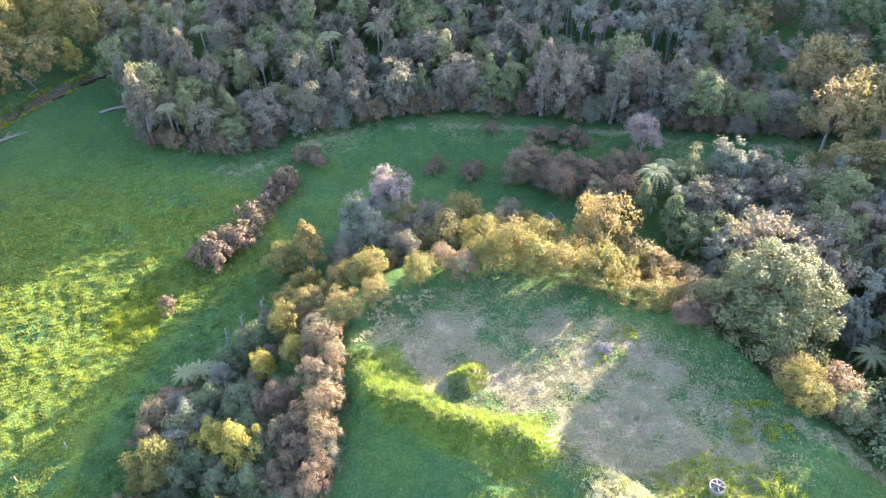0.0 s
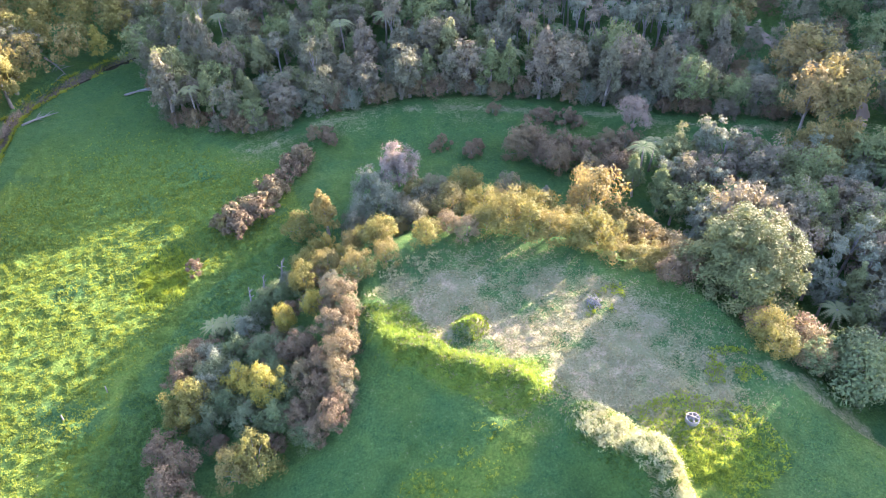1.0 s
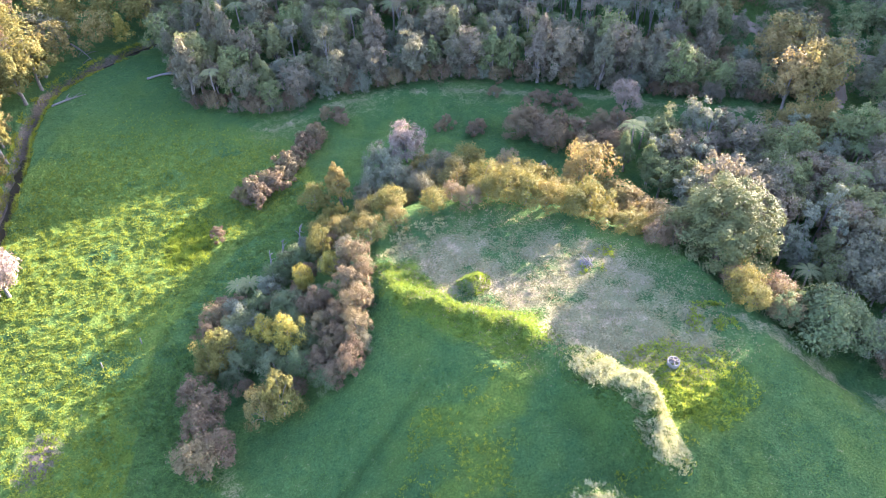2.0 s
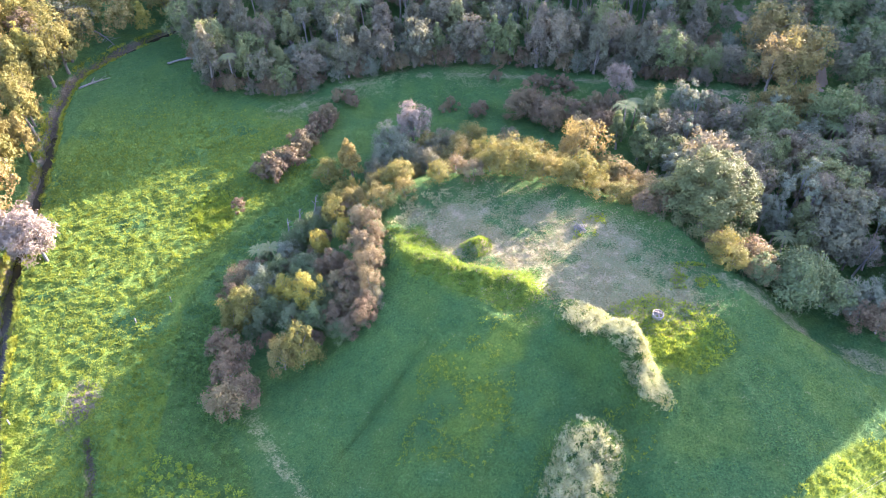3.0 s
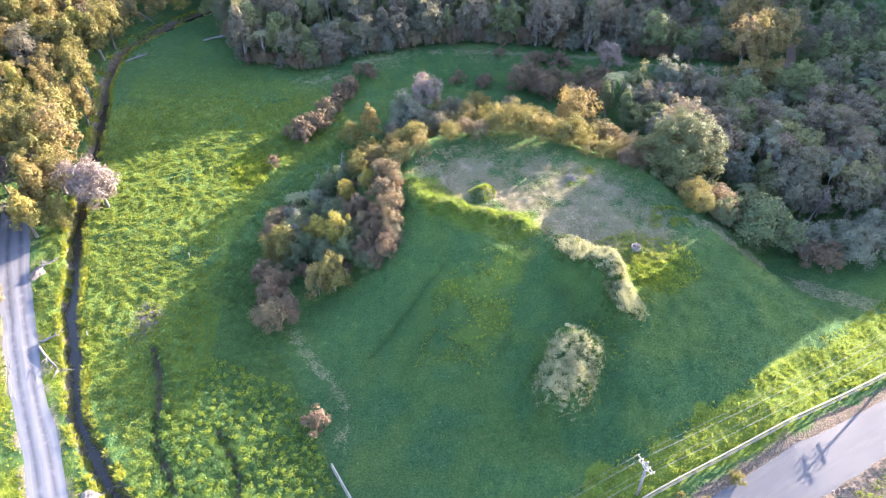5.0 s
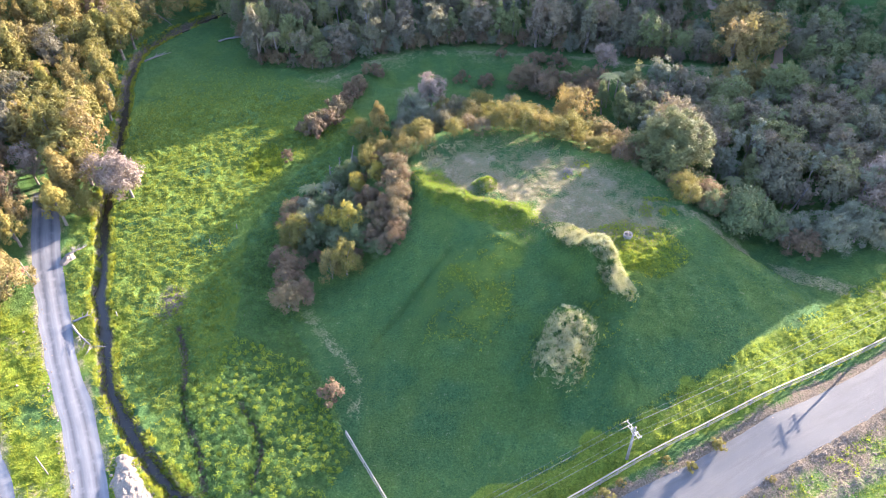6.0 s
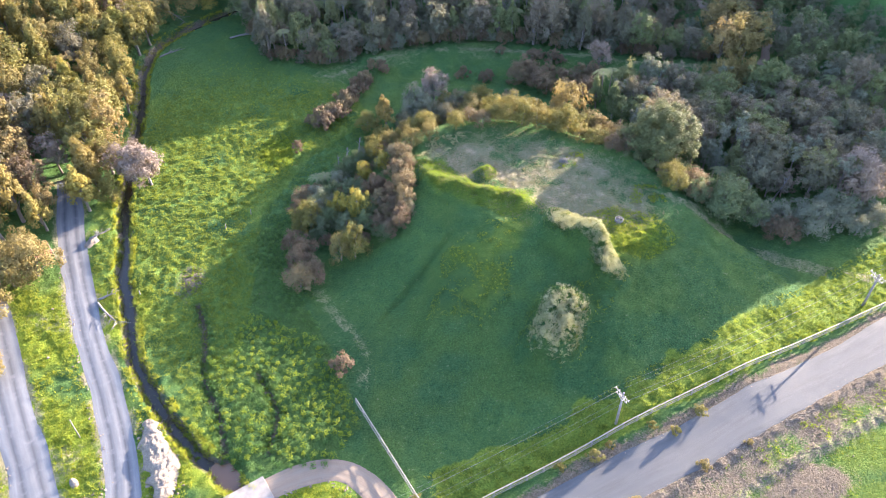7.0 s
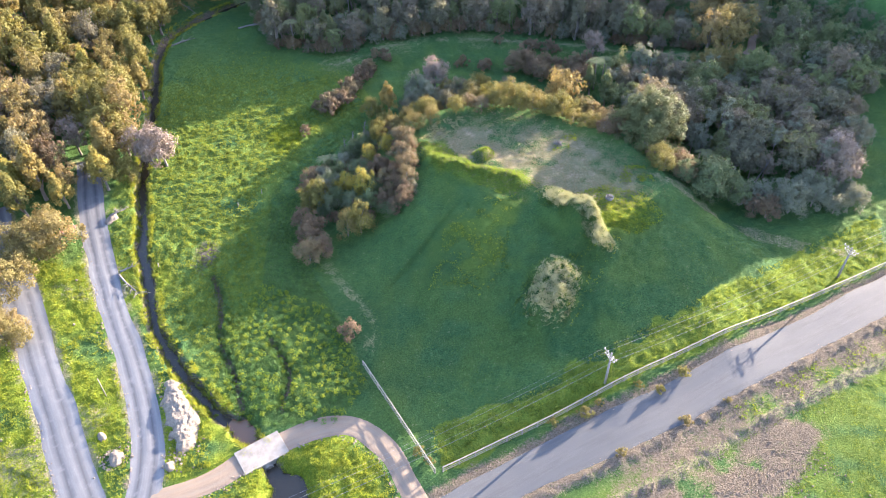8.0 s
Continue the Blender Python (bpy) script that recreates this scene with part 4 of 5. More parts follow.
# ---- trees and bushes one by one ----
KNOLL = [
    ("on the steep bank of the knoll", "spire", "golden", 1.0, [(-17.0, 64.5, 1.04)]),
    ("on the steep bank of the knoll", "bush", "golden", 1.1, [(-20.5, 64.1, 1.02), (-9.6, 58.6, 0.8), (-8.5, 52.7, 0.74), (-7.3, 63.0, 0.45), (-18.8, 55.9, 0.82), (-15.5, 54.9, 0.79), (-18.0, 52.1, 0.95), (-13.3, 58.8, 0.78), (-11.5, 51.4, 0.82), (-18.9, 40.6, 0.46)]),
    ("on the steep bank of the knoll", "bush", "olive", 1.2, [(-17.5, 59.5, 0.71), (-14.0, 56.3, 0.59), (-13.0, 64.1, 0.55), (-27.4, 36.9, 1.16), (-28.9, 36.2, 0.78)]),
    ("on the steep bank of the knoll", "bush", "yellow", 1.5, [(-16.7, 61.0, 0.54), (-16.1, 47.3, 0.61), (-19.3, 46.9, 0.68), (-22.7, 39.2, 0.88)]),
    ("on the steep bank of the knoll", "bush", "yellow", 1.6, [(-19.4, 37.1, 0.99)]),
    ("on the steep bank of the knoll", "bush", "brown", 1.1, [(-13.3, 47.7, 0.95), (-11.7, 44.8, 0.67), (-13.4, 43.4, 0.85), (-17.0, 41.9, 0.86), (-12.4, 40.1, 0.9), (-14.4, 39.1, 0.79), (-15.9, 38.3, 0.76), (-12.1, 37.6, 0.78), (-13.9, 36.3, 0.78), (-12.3, 35.0, 0.7), (-12.6, 33.1, 0.76), (-15.0, 35.7, 0.64), (-16.0, 34.2, 0.78), (-14.3, 32.6, 0.7), (-20.3, 45.6, 0.56)]),
    ("on the steep bank of the knoll", "bush", "leafy", 1.1, [(-20.7, 43.3, 0.94), (-24.8, 44.0, 0.89), (-19.2, 39.5, 0.83), (-21.7, 41.9, 0.86), (-26.0, 41.2, 0.88), (-24.0, 36.8, 0.92), (-21.1, 35.0, 0.89), (-18.2, 34.2, 0.94), (-22.3, 50.9, 0.84), (-20.7, 51.4, 0.75), (-23.8, 49.7, 0.76), (-25.4, 35.2, 0.84), (-17.6, 37.3, 0.66)]),
    ("on the steep bank of the knoll", "bush", "grey", 1.1, [(-24.0, 47.3, 0.83), (-20.6, 54.3, 0.64), (-26.5, 43.0, 0.89), (-26.4, 39.1, 0.87), (-24.3, 41.3, 0.72), (-28.1, 44.0, 0.66)]),
    ("on the steep bank of the knoll", "bush", "brown", 1.0, [(-29.3, 42.8, 0.82), (-29.9, 40.6, 0.73), (-29.1, 45.3, 0.59)]),
    ("on the steep bank of the knoll", "fern", "green", 0.6, [(-26.5, 48.1, 0.69), (-27.6, 47.4, 0.56)]),
    ("on the rim of the knoll", "twiggy", "pale", 1.1, [(-8.3, 73.8, 1.23)]),
    ("on the rim of the knoll", "bush", "grey", 1.2, [(-11.6, 70.3, 1.27), (-9.7, 67.9, 1.16), (-12.7, 66.4, 0.99)]),
    ("on the rim of the knoll", "bush", "dark", 1.1, [(-4.7, 68.7, 1.0), (-3.0, 70.7, 1.02), (-5.8, 63.3, 0.94), (6.2, 70.3, 1.01), (-7.4, 67.2, 0.99), (-13.2, 64.0, 0.97)]),
    ("on the rim of the knoll", "bush", "golden", 1.0, [(0.9, 71.3, 1.33), (-1.0, 66.9, 1.31), (2.6, 64.2, 1.26), (5.1, 67.9, 1.03), (8.7, 69.7, 0.81), (-6.2, 70.4, 0.93), (-4.4, 67.0, 0.91), (9.3, 63.8, 1.27), (-7.7, 61.9, 0.66), (-10.0, 58.7, 1.13), (-4.0, 55.7, 0.86)]),
    ("on the rim of the knoll", "bush", "olive", 0.95, [(5.6, 58.5, 1.32), (7.5, 56.5, 1.29), (12.3, 60.3, 1.22), (15.4, 56.0, 1.32), (13.1, 54.6, 1.14), (2.9, 58.0, 0.87), (9.8, 56.0, 1.0)]),
    ("on the rim of the knoll", "bush", "golden", 0.8, [(19.6, 61.0, 1.52), (22.0, 59.2, 1.42), (24.4, 58.7, 1.35)]),
    ("on the rim of the knoll", "bush", "olive", 0.65, [(17.1, 53.7, 1.01), (19.2, 52.5, 1.01), (21.7, 53.1, 0.96)]),
    ("on the rim of the knoll", "bush", "golden", 1.3, [(16.1, 65.3, 1.75)]),
    ("on the rim of the knoll", "bush", "brown", 1.0, [(0.6, 56.9, 0.72), (24.1, 53.6, 1.12), (24.6, 50.5, 0.87), (-1.8, 58.7, 0.74), (21.9, 49.4, 0.7)]),
    ("on the rim of the knoll", "spire", "grey", 0.7, [(11.1, 69.6, 0.64), (28.0, 59.7, 0.87)]),
    ("at the corner of the knoll", "poplar", "broad", 0.83, [(30.2, 50.2, 0.94)]),
    ("at the foot of the knoll", "bush", "golden", 1.0, [(30.2, 41.7, 1.1), (30.7, 39.5, 0.95)]),
    ("at the foot of the knoll", "bush", "brown", 1.0, [(29.7, 43.4, 0.84), (33.5, 41.7, 1.14), (34.0, 39.7, 1.06)]),
    ("at the foot of the knoll", "bush", "leafy", 1.05, [(37.9, 38.1, 1.85), (33.9, 39.0, 0.94)]),
    ("at the foot of the knoll", "bush", "leafy", 1.05, [(39.0, 39.3, 1.71), (42.7, 38.6, 1.45)]),
    ("at the foot of the knoll", "bush", "grey", 1.05, [(47.5, 37.7, 1.18), (44.7, 37.8, 1.07)]),
    ("at the foot of the knoll", "bush", "brown", 1.0, [(45.8, 35.6, 0.97), (47.6, 34.2, 0.96)]),
    ("at the foot of the knoll", "bush", "golden", 1.6, [(-21.6, 29.3, 0.92), (-19.5, 29.8, 1.0)]),
    ("at the foot of the knoll", "bush", "brown", 1.0, [(-27.6, 27.6, 1.1), (-27.2, 23.9, 1.24), (-25.2, 25.0, 1.0), (-27.2, 30.3, 1.03), (-29.6, 31.9, 0.88)]),
    ("at the foot of the knoll", "shrub", "brown", 1.0, [(-19.2, 8.8, 1.47)]),
    ("at the foot of the knoll", "shrub", "brown", 1.0, [(-32.8, 58.3, 1.16)]),
]
BANK_FLOOR = [(-29, 33), (-29.5, 44), (-24, 52), (-19, 56), (-14, 52), (-11.5, 46), (-11.2, 33), (-14, 30.5), (-20, 32)]
for where, kind, tint, tall, spots in KNOLL:
    for x, y, size in spots:
        leaf = "olive" if tint == "golden" and size > 0.7 and prng.random() < 0.4 else tint
        plant(kind, x, y, size * prng.uniform(1.02, 1.14), leaf, where, "bushes round the knoll", tall)
for x, y in [(50.4, 37.2), (51.7, 35.4), (56.0, 37.0), (59.1, 35.3), (63.0, 37.0), (54.8, 39.3), (58.3, 38.5), (62.4, 39.2)]:
    plant("bush", x, y, prng.uniform(1.0, 1.5), "grey", "along the field edge below the wood", "bushes along the field edge", 1.1)
for x, y in [(61.4, 45.6), (62.0, 41.7)]:
    plant("twiggy", x, y, prng.uniform(1.6, 1.8), "pale", "along the field edge below the wood", "bushes along the field edge", 1.0)
for x, y in [(-31.2, 66.3), (-28.8, 65.2), (-30.0, 67.4), (-28.3, 66.3), (-26.0, 70.1), (-25.1, 71.8), (-25.7, 73.0), (-24.4, 74.9), (-24.0, 77.4), (-21.8, 78.6), (-22.8, 77.4), (-24.6, 73.0), (-26.5, 68.4), (-28.1, 69.0), (-22.8, 79.9)]:
    plant("shrub", x, y, prng.uniform(1.4, 2.1), "brown", "in the hedge across the valley field", "hedge shrubs", 1.0)
for x, y in [(-27.4, 68.1), (-30.8, 65.8)]:
    plant("shrub", x, y, prng.uniform(1.0, 1.5), "golden", "in the hedge across the valley field", "hedge shrubs", 1.0)
for x, y in [(-21.3, 84.8), (-19.4, 85.2), (-23.2, 81.2), (-3.6, 81.9), (2.5, 81.6), (-2.4, 83.0), (5.1, 89.7), (12.8, 87.5), (17.2, 86.0), (11.6, 87.1), (15.8, 86.7), (1.7, 80.5), (-18.9, 83.7), (-38.1, 90.8)]:
    plant("shrub", x, y, prng.uniform(1.0, 1.7), "brown", "in the rough grass of the valley", "valley shrubs", 1.0)
for x, y in [(8.4, 80.3), (11.3, 80.1), (14.2, 79.9), (17.0, 78.6), (19.9, 78.4), (13.8, 76.4), (17.9, 75.1), (9.9, 81.4), (12.5, 77.7), (21.6, 76.0), (21.0, 80.7), (23.0, 79.4), (20.6, 73.9)]:
    plant("bush", x, y, prng.uniform(0.9, 1.3), "brown", "in the rough grass of the valley", "valley shrubs", 1.0)
for x, y in [(25.1, 84.6)]:
    plant("twiggy", x, y, 1.2, "pale", "in the rough grass of the valley", "valley shrubs", 1.0)
for x, y in [(53.0, 96.1), (49.7, 94.7), (48.5, 83.0), (51.9, 83.4), (54.7, 86.6)]:
    plant("tree", x, y, prng.uniform(0.95, 1.15), "golden", "at the edge of the far wood", "tall trees by the clay track", 1.2)
for x, y in [(46.8, 110.6)]:
    plant("tree", x, y, 0.7, "golden", "at the edge of the far wood", "tall trees by the clay track", 1.0)
for x, y in [(45.7, 75.7), (48.0, 76.5), (49.9, 76.0), (52.1, 76.3)]:
    plant("bush", x, y, prng.uniform(1.3, 1.5), "golden", "at the edge of the far wood", "tall trees by the clay track", 1.5)
for x, y, size, tint in [(29.2, 75.8, 1.3, "green"), (38.6, 72.8, 1.4, "green"), (39.9, 65.8, 0.95, "yellow"), (47.5, 52.0, 0.9, "olive")]:
    plant("bush", x, y, size, tint, "among darker trees in the wood", "bright bushes in the wood", 1.3)
for x, y in [(-59.6, 49.4), (-56.6, 48.0)]:
    plant("twiggy", x, y, prng.uniform(1.5, 1.8), "pale", "beside the stream", "", 1.0)
for x, y in [(14.8, -3.4), (8.6, -6.1), (12.8, -4.8), (26.8, 1.2), (23.3, -1.5), (20.4, -0.8), (-8.8, -10.4), (-7.3, -11.6)]:
    plant("shrub", x, y, prng.uniform(0.6, 1.0), "olive", "on the road verge", "verge shrubs", 1.0)
for x, y in [(16.7, -10.6), (32.0, -2.8), (25.8, -6.0)]:
    plant("shrub", x, y, prng.uniform(0.5, 0.8), "golden", "on the road verge", "verge shrubs", 1.0)
for x, y in [(-70.7, 24.2), (-67.8, 26.2), (-72.0, 20.6), (-71.1, 30.0), (-72.2, 17.0), (-73.2, 27.3), (-74.3, 24.2)]:
    plant("bush", x, y, prng.uniform(1.3, 1.8), "golden", "beside the gravel lane", "bushes beside the lane", 1.1)
for x, y in [(-68.6, 9.5), (-66.2, 6.8), (-68.6, 6.7)]:
    plant("bush", x, y, prng.uniform(0.9, 1.2), "golden", "beside the gravel lane", "bushes beside the lane", 1.0)
for x, y in [(-68.5, 45.2), (-61.4, 43.4), (-67.5, 48.5), (-64.6, 45.5)]:
    plant("bush", x, y, prng.uniform(1.0, 1.4), "olive", "beside the stream", "bushes beside the stream", 1.2)


for x, y in scatter(66, BANK_FLOOR, 2.3, 900):
    plant("bush", x, y, prng.uniform(0.55, 0.8), prng.choice(["leafy", "brown", "dark"]), "under the taller bushes of the bank", "undergrowth on the bank", 0.85)


# ---- fences, poles and wires ----
def box_mesh(name, sx, sy, sz, material, bevel=0.0, base=True):
    bm = bmesh.new()
    bmesh.ops.create_cube(bm, size=1)
    bmesh.ops.scale(bm, vec=(sx, sy, sz), verts=bm.verts)
    if base:
        bmesh.ops.translate(bm, vec=(0, 0, sz / 2), verts=bm.verts)
    if bevel:
        bmesh.ops.bevel(bm, geom=list(bm.edges), offset=bevel, segments=1, affect="EDGES")
    me = bpy.data.meshes.new(name)
    bm.to_mesh(me)
    bm.free()
    me.materials.append(material)
    return me


def along(line, step):
    out = []
    for p, q in zip(line, line[1:]):
        n = max(1, round(math.dist(p, q) / step))
        out += [(p[0] + (q[0] - p[0]) * i / n, p[1] + (q[1] - p[1]) * i / n) for i in range(n)]
    return out + [line[-1]]


POST = mesh_from("post", *tube([(0, 0, -0.5), (0, 0, 1.12), (0, 0, 1.15)], [0.10, 0.09, 0.06], 8), TIMBER, False)


def rail_fence(line, label):
    pts = along(line, 2.2)
    ob = thing("rail_fence", (*pts[0], gz(*pts[0])), label, "fence")
    org = Vector((*pts[0], gz(*pts[0])))
    zs = heights(pts)
    for (x, y), z in zip(pts, zs):
        p = part("post", POST, None, ob)
        p.matrix_basis = pose(x - org.x, y - org.y, z - org.z, prng.uniform(-2, 2), prng.uniform(-2, 2), prng.uniform(0, 90))
    for i in range(0, len(pts) - 1):
        a, b = Vector((*pts[i], zs[i])), Vector((*pts[i + 1], zs[i + 1]))
        side = Vector((b.y - a.y, a.x - b.x, 0)).normalized()
        length = (b - a).length
        yaw = math.degrees(math.atan2(b.y - a.y, b.x - a.x))
        tilt = -math.degrees(math.asin((b.z - a.z) / length))
        m = box_mesh("rail", length - 0.015, 0.15, 0.07, TIMBER, 0.012)
        r = part("rail", m, None, ob)
        mid = (a + b) / 2 - org
        r.matrix_basis = pose(mid.x, mid.y, mid.z + 1.07 + prng.uniform(-0.01, 0.01), 0, tilt, yaw)
        for h in (0.34, 0.72):
            s = part("side_rail", box_mesh("side_rail", length - 0.015, 0.04, 0.13, TIMBER, 0.008), None, ob)
            q = mid + side * 0.12
            s.matrix_basis = pose(q.x, q.y, q.z + h, 0, tilt, yaw)
    return ob


rail_fence(FENCE_A, "long pale weathered timber rail fence beside the gravel road")
rail_fence(FENCE_B, "short pale weathered timber rail fence across the pasture")

STEEL = plain_material("galvanised_steel", (0.42, 0.43, 0.44), (0.62, 0.63, 0.64), 8.0, 0.45, metal=0.6)
CERAMIC = plain_material("insulator_ceramic", (0.55, 0.53, 0.50), (0.72, 0.70, 0.66), 9.0, 0.25)
WIRE = plain_material("aluminium_wire", (0.10, 0.105, 0.11), (0.17, 0.175, 0.18), 4.0, 0.6, metal=0.1)
POLES = [(-29.0, -24.2), (16.0, -0.4), (54.6, 20.2), (100, 44.4)]
yaw_line = math.degrees(math.atan2(24.8, 42.7))


def power_pole(x, y, height):
    ob = thing("power_pole", (x, y, gz(x, y)), "grey concrete power pole with two timber crossarms", "power pole", "power poles", turn=yaw_line + 90)
    part("pole", mesh_from("pole", *tube([(0, 0, -0.6), (0, 0, height * 0.5), (0, 0, height)], [0.19, 0.16, 0.12], 10), CONCRETE), None, ob)
    for h, w in ((height - 0.35, 2.5), (height - 0.95, 1.9)):
        arm = part("crossarm", box_mesh("crossarm", w, 0.13, 0.14, TIMBER, 0.015), None, ob)
        arm.matrix_basis = pose(0, 0.16, h)
        for k in (-0.46, -0.22, 0.22, 0.46):
            ins = part("insulator", mesh_from("insulator", *tube([(0, 0, 0), (0, 0, 0.08), (0, 0, 0.1), (0, 0, 0.2)], [0.03, 0.03, 0.07, 0.05], 8), CERAMIC), None, arm)
            ins.matrix_basis = pose(k * w, 0, 0.14)
        for k in (-1, 1):
            br = part("brace", mesh_from("brace", *tube([(0, 0.1, h - 0.45), (k * w * 0.3, 0.16, h + 0.02)], [0.025, 0.025], 5), STEEL), None, ob)
    return ob


for px, py in POLES:
    power_pole(px, py, 6.5)


def wire(a, b, sag):
    pts = []
    for i in range(25):
        t = i / 24
        p = Vector(a).lerp(Vector(b), t)
        pts.append((p.x, p.y, p.z - sag * 4 * t * (1 - t)))
    v, f = tube(pts, [0.009] * 25, 5)
    return tagged(new("power_line", mesh_from("power_line", v, f, WIRE)), "thin grey overhead power line between poles", "power line", "power lines")


acr = Vector((math.cos(radians(yaw_line + 90)), math.sin(radians(yaw_line + 90)), 0))
for (ax, ay), (bx, by) in zip(POLES, POLES[1:]):
    za, zb = gz(ax, ay) + 6.5, gz(bx, by) + 6.5
    for off, drop in ((-1.15, 0.0), (-0.55, 0.0), (0.55, 0.0), (1.15, 0.0), (-0.87, 0.6), (0.87, 0.6)):
        wire(Vector((ax, ay, za - drop)) + acr * off, Vector((bx, by, zb - drop)) + acr * off, 0.9)


def marker_post(x, y, height, lean, label):
    ob = new("post", mesh_from("post", *tube([(0, 0, -0.3), (0, 0, height * 0.6), (0.02, 0, height)], [0.09, 0.08, 0.06], 8), TIMBER))
    ob.matrix_basis = pose(x, y, gz(x, y), lean, lean * 0.5, 30)
    return tagged(ob, label, "post")


marker_post(-51.3, -2.0, 4.0, 2, "tall bare timber post on the grassy bank")
marker_post(-66.2, 29.8, 3.4, -12, "leaning bare timber post beside the farm track")
for x, y in ((-41.2, 36.7), (-50.9, 22.3), (-37.8, 40.2)):
    marker_post(x, y, 1.1, 5, "short weathered fence post in long grass")


def dead_trunk(x, y, length, lean, turn, seed, label):
    """A bare bleached trunk with a few broken limbs."""
    rng = random.Random(seed)
    ob = thing("dead_trunk", (x, y, gz(x, y)), label, "dead tree", "dead trunks", turn=turn)
    way = Vector((math.sin(radians(lean)), 0, math.cos(radians(lean))))
    line = [way * (length * t) + Vector((0, 0.12 * math.sin(4 * t + seed), -0.3 * (1 - t))) for t in (0, 0.3, 0.6, 1)]
    part("trunk", mesh_from("trunk", *tube(line, [0.17, 0.14, 0.10, 0.04], 7), PALE_BARK), None, ob)
    for k in range(4):
        b = way * (length * rng.uniform(0.5, 0.95))
        e = b + Vector((rng.uniform(-1, 1), rng.uniform(-1, 1), rng.uniform(0.3, 1.1))) * (length * 0.2)
        part("branch", mesh_from("branch", *tube([b, b.lerp(e, 0.5) + Vector((0, 0, 0.08)), e], [0.055, 0.04, 0.012], 5), PALE_BARK), None, ob)
    return ob


dead_trunk(48.6, 43.6, 5.2, 18, 20, 1, "bleached leaning dead trunk at the wood edge")
dead_trunk(43.6, 43.4, 4.0, 24, 40, 2, "bleached leaning dead trunk at the wood edge")
for k, (x, y, h) in enumerate([(-21.4, 54.6, 4.6), (-23.2, 53.2, 3.8), (-24.4, 52.0, 3.2)]):
    dead_trunk(x, y, h, 8, 60 * k, 5 + k, "thin bleached dead trunk among the bushes of the bank")


# ---- the round tank on the knoll ----
def round_tank(x, y):
    ob = thing("water_trough", (x, y, gz(x, y) - 0.15), "round concrete water trough with timbers across its open top", "trough")
    ob.scale = (0.86, 0.86, 0.86)
    bm = bmesh.new()
    rings = [(0.72, 0.0), (0.74, 0.05), (0.74, 0.80), (0.72, 0.84), (0.63, 0.84), (0.61, 0.80), (0.61, 0.35), (0.0, 0.34)]
    rows = []
    for r, h in rings[:-1]:
        rows.append([bm.verts.new((r * math.cos(2 * math.pi * k / 32), r * math.sin(2 * math.pi * k / 32), h)) for k in range(32)])
    for a, b in zip(rows, rows[1:]):
        for k in range(32):
            bm.faces.new((a[k], a[(k + 1) % 32], b[(k + 1) % 32], b[k]))
    bm.faces.new(rows[-1])
    part("ring", bm, CONCRETE, ob)
    for k in range(3):
        s = part("timber", box_mesh("timber", 1.3, 0.10, 0.06, BARK, 0.01), None, ob)
        s.matrix_basis = pose(0, 0, 0.842 + 0.062 * k, 0, 0, 25 + 62 * k)
    return ob


round_tank(20.4, 31.5)


# ---- dead wood ----
def fallen_branch(name, x, y, length, turn, seed, label):
    rng = random.Random(seed)
    ob = thing(name, (x, y, gz(x, y)), label, "log", turn=turn)
    line = [(length * t, 0.25 * math.sin(3 * t + seed), 0.18 + 0.25 * t * (1 - t)) for t in (0, 0.25, 0.5, 0.75, 1)]
    part("trunk", mesh_from("trunk", *tube(line, [0.2, 0.17, 0.13, 0.09, 0.03], 7), PALE_BARK), None, ob)
    for k in range(9):
        t = rng.uniform(0.3, 0.95)
        b = Vector((length * t, 0.25 * math.sin(3 * t + seed), 0.2))
        a = rng.uniform(-1.1, 1.1)
        ll = length * rng.uniform(0.15, 0.38)
        e = b + Vector((math.cos(a) * ll, math.sin(a) * ll, rng.uniform(0.05, 0.7)))
        limb = tube([b, b.lerp(e, 0.5) + Vector((0, 0, 0.15)), e], [0.06, 0.04, 0.014], 5)
        part("branch", mesh_from("branch", *limb, PALE_BARK), None, ob)
    return ob


fallen_branch("fallen_branch", -66.5, 89.4, 5.6, 42, 1, "bleached fallen branch lying on the valley grass")
fallen_branch("fallen_branch", -53.6, 98.2, 6.6, 35, 2, "bleached fallen branch lying at the wood edge")
fallen_branch("fallen_branch", -51.8, 99.6, 4.6, 20, 3, "bleached fallen branch lying at the wood edge")
fallen_branch("fallen_log", -56.6, 20.8, 6.4, -45, 4, "grey fallen log leaning over the stream bank")
fallen_branch("fallen_branch", -56.9, 21.6, 2.4, 20, 5, "grey broken branch on the stream bank")
fallen_branch("fallen_branch", -52.2, 22.8, 2.6, -30, 6, "pale broken branch lying in long grass")
fallen_branch("fallen_branch", -70.2, 108.4, 8.0, -42, 7, "bleached dead limb hanging over the stream")
fallen_branch("fallen_branch", -62.4, 34.0, 3.4, 50, 8, "tangled grey branches beside the farm track")
fallen_branch("fallen_branch", -61.4, 33.4, 2.8, 110, 9, "tangled grey branches beside the farm track")


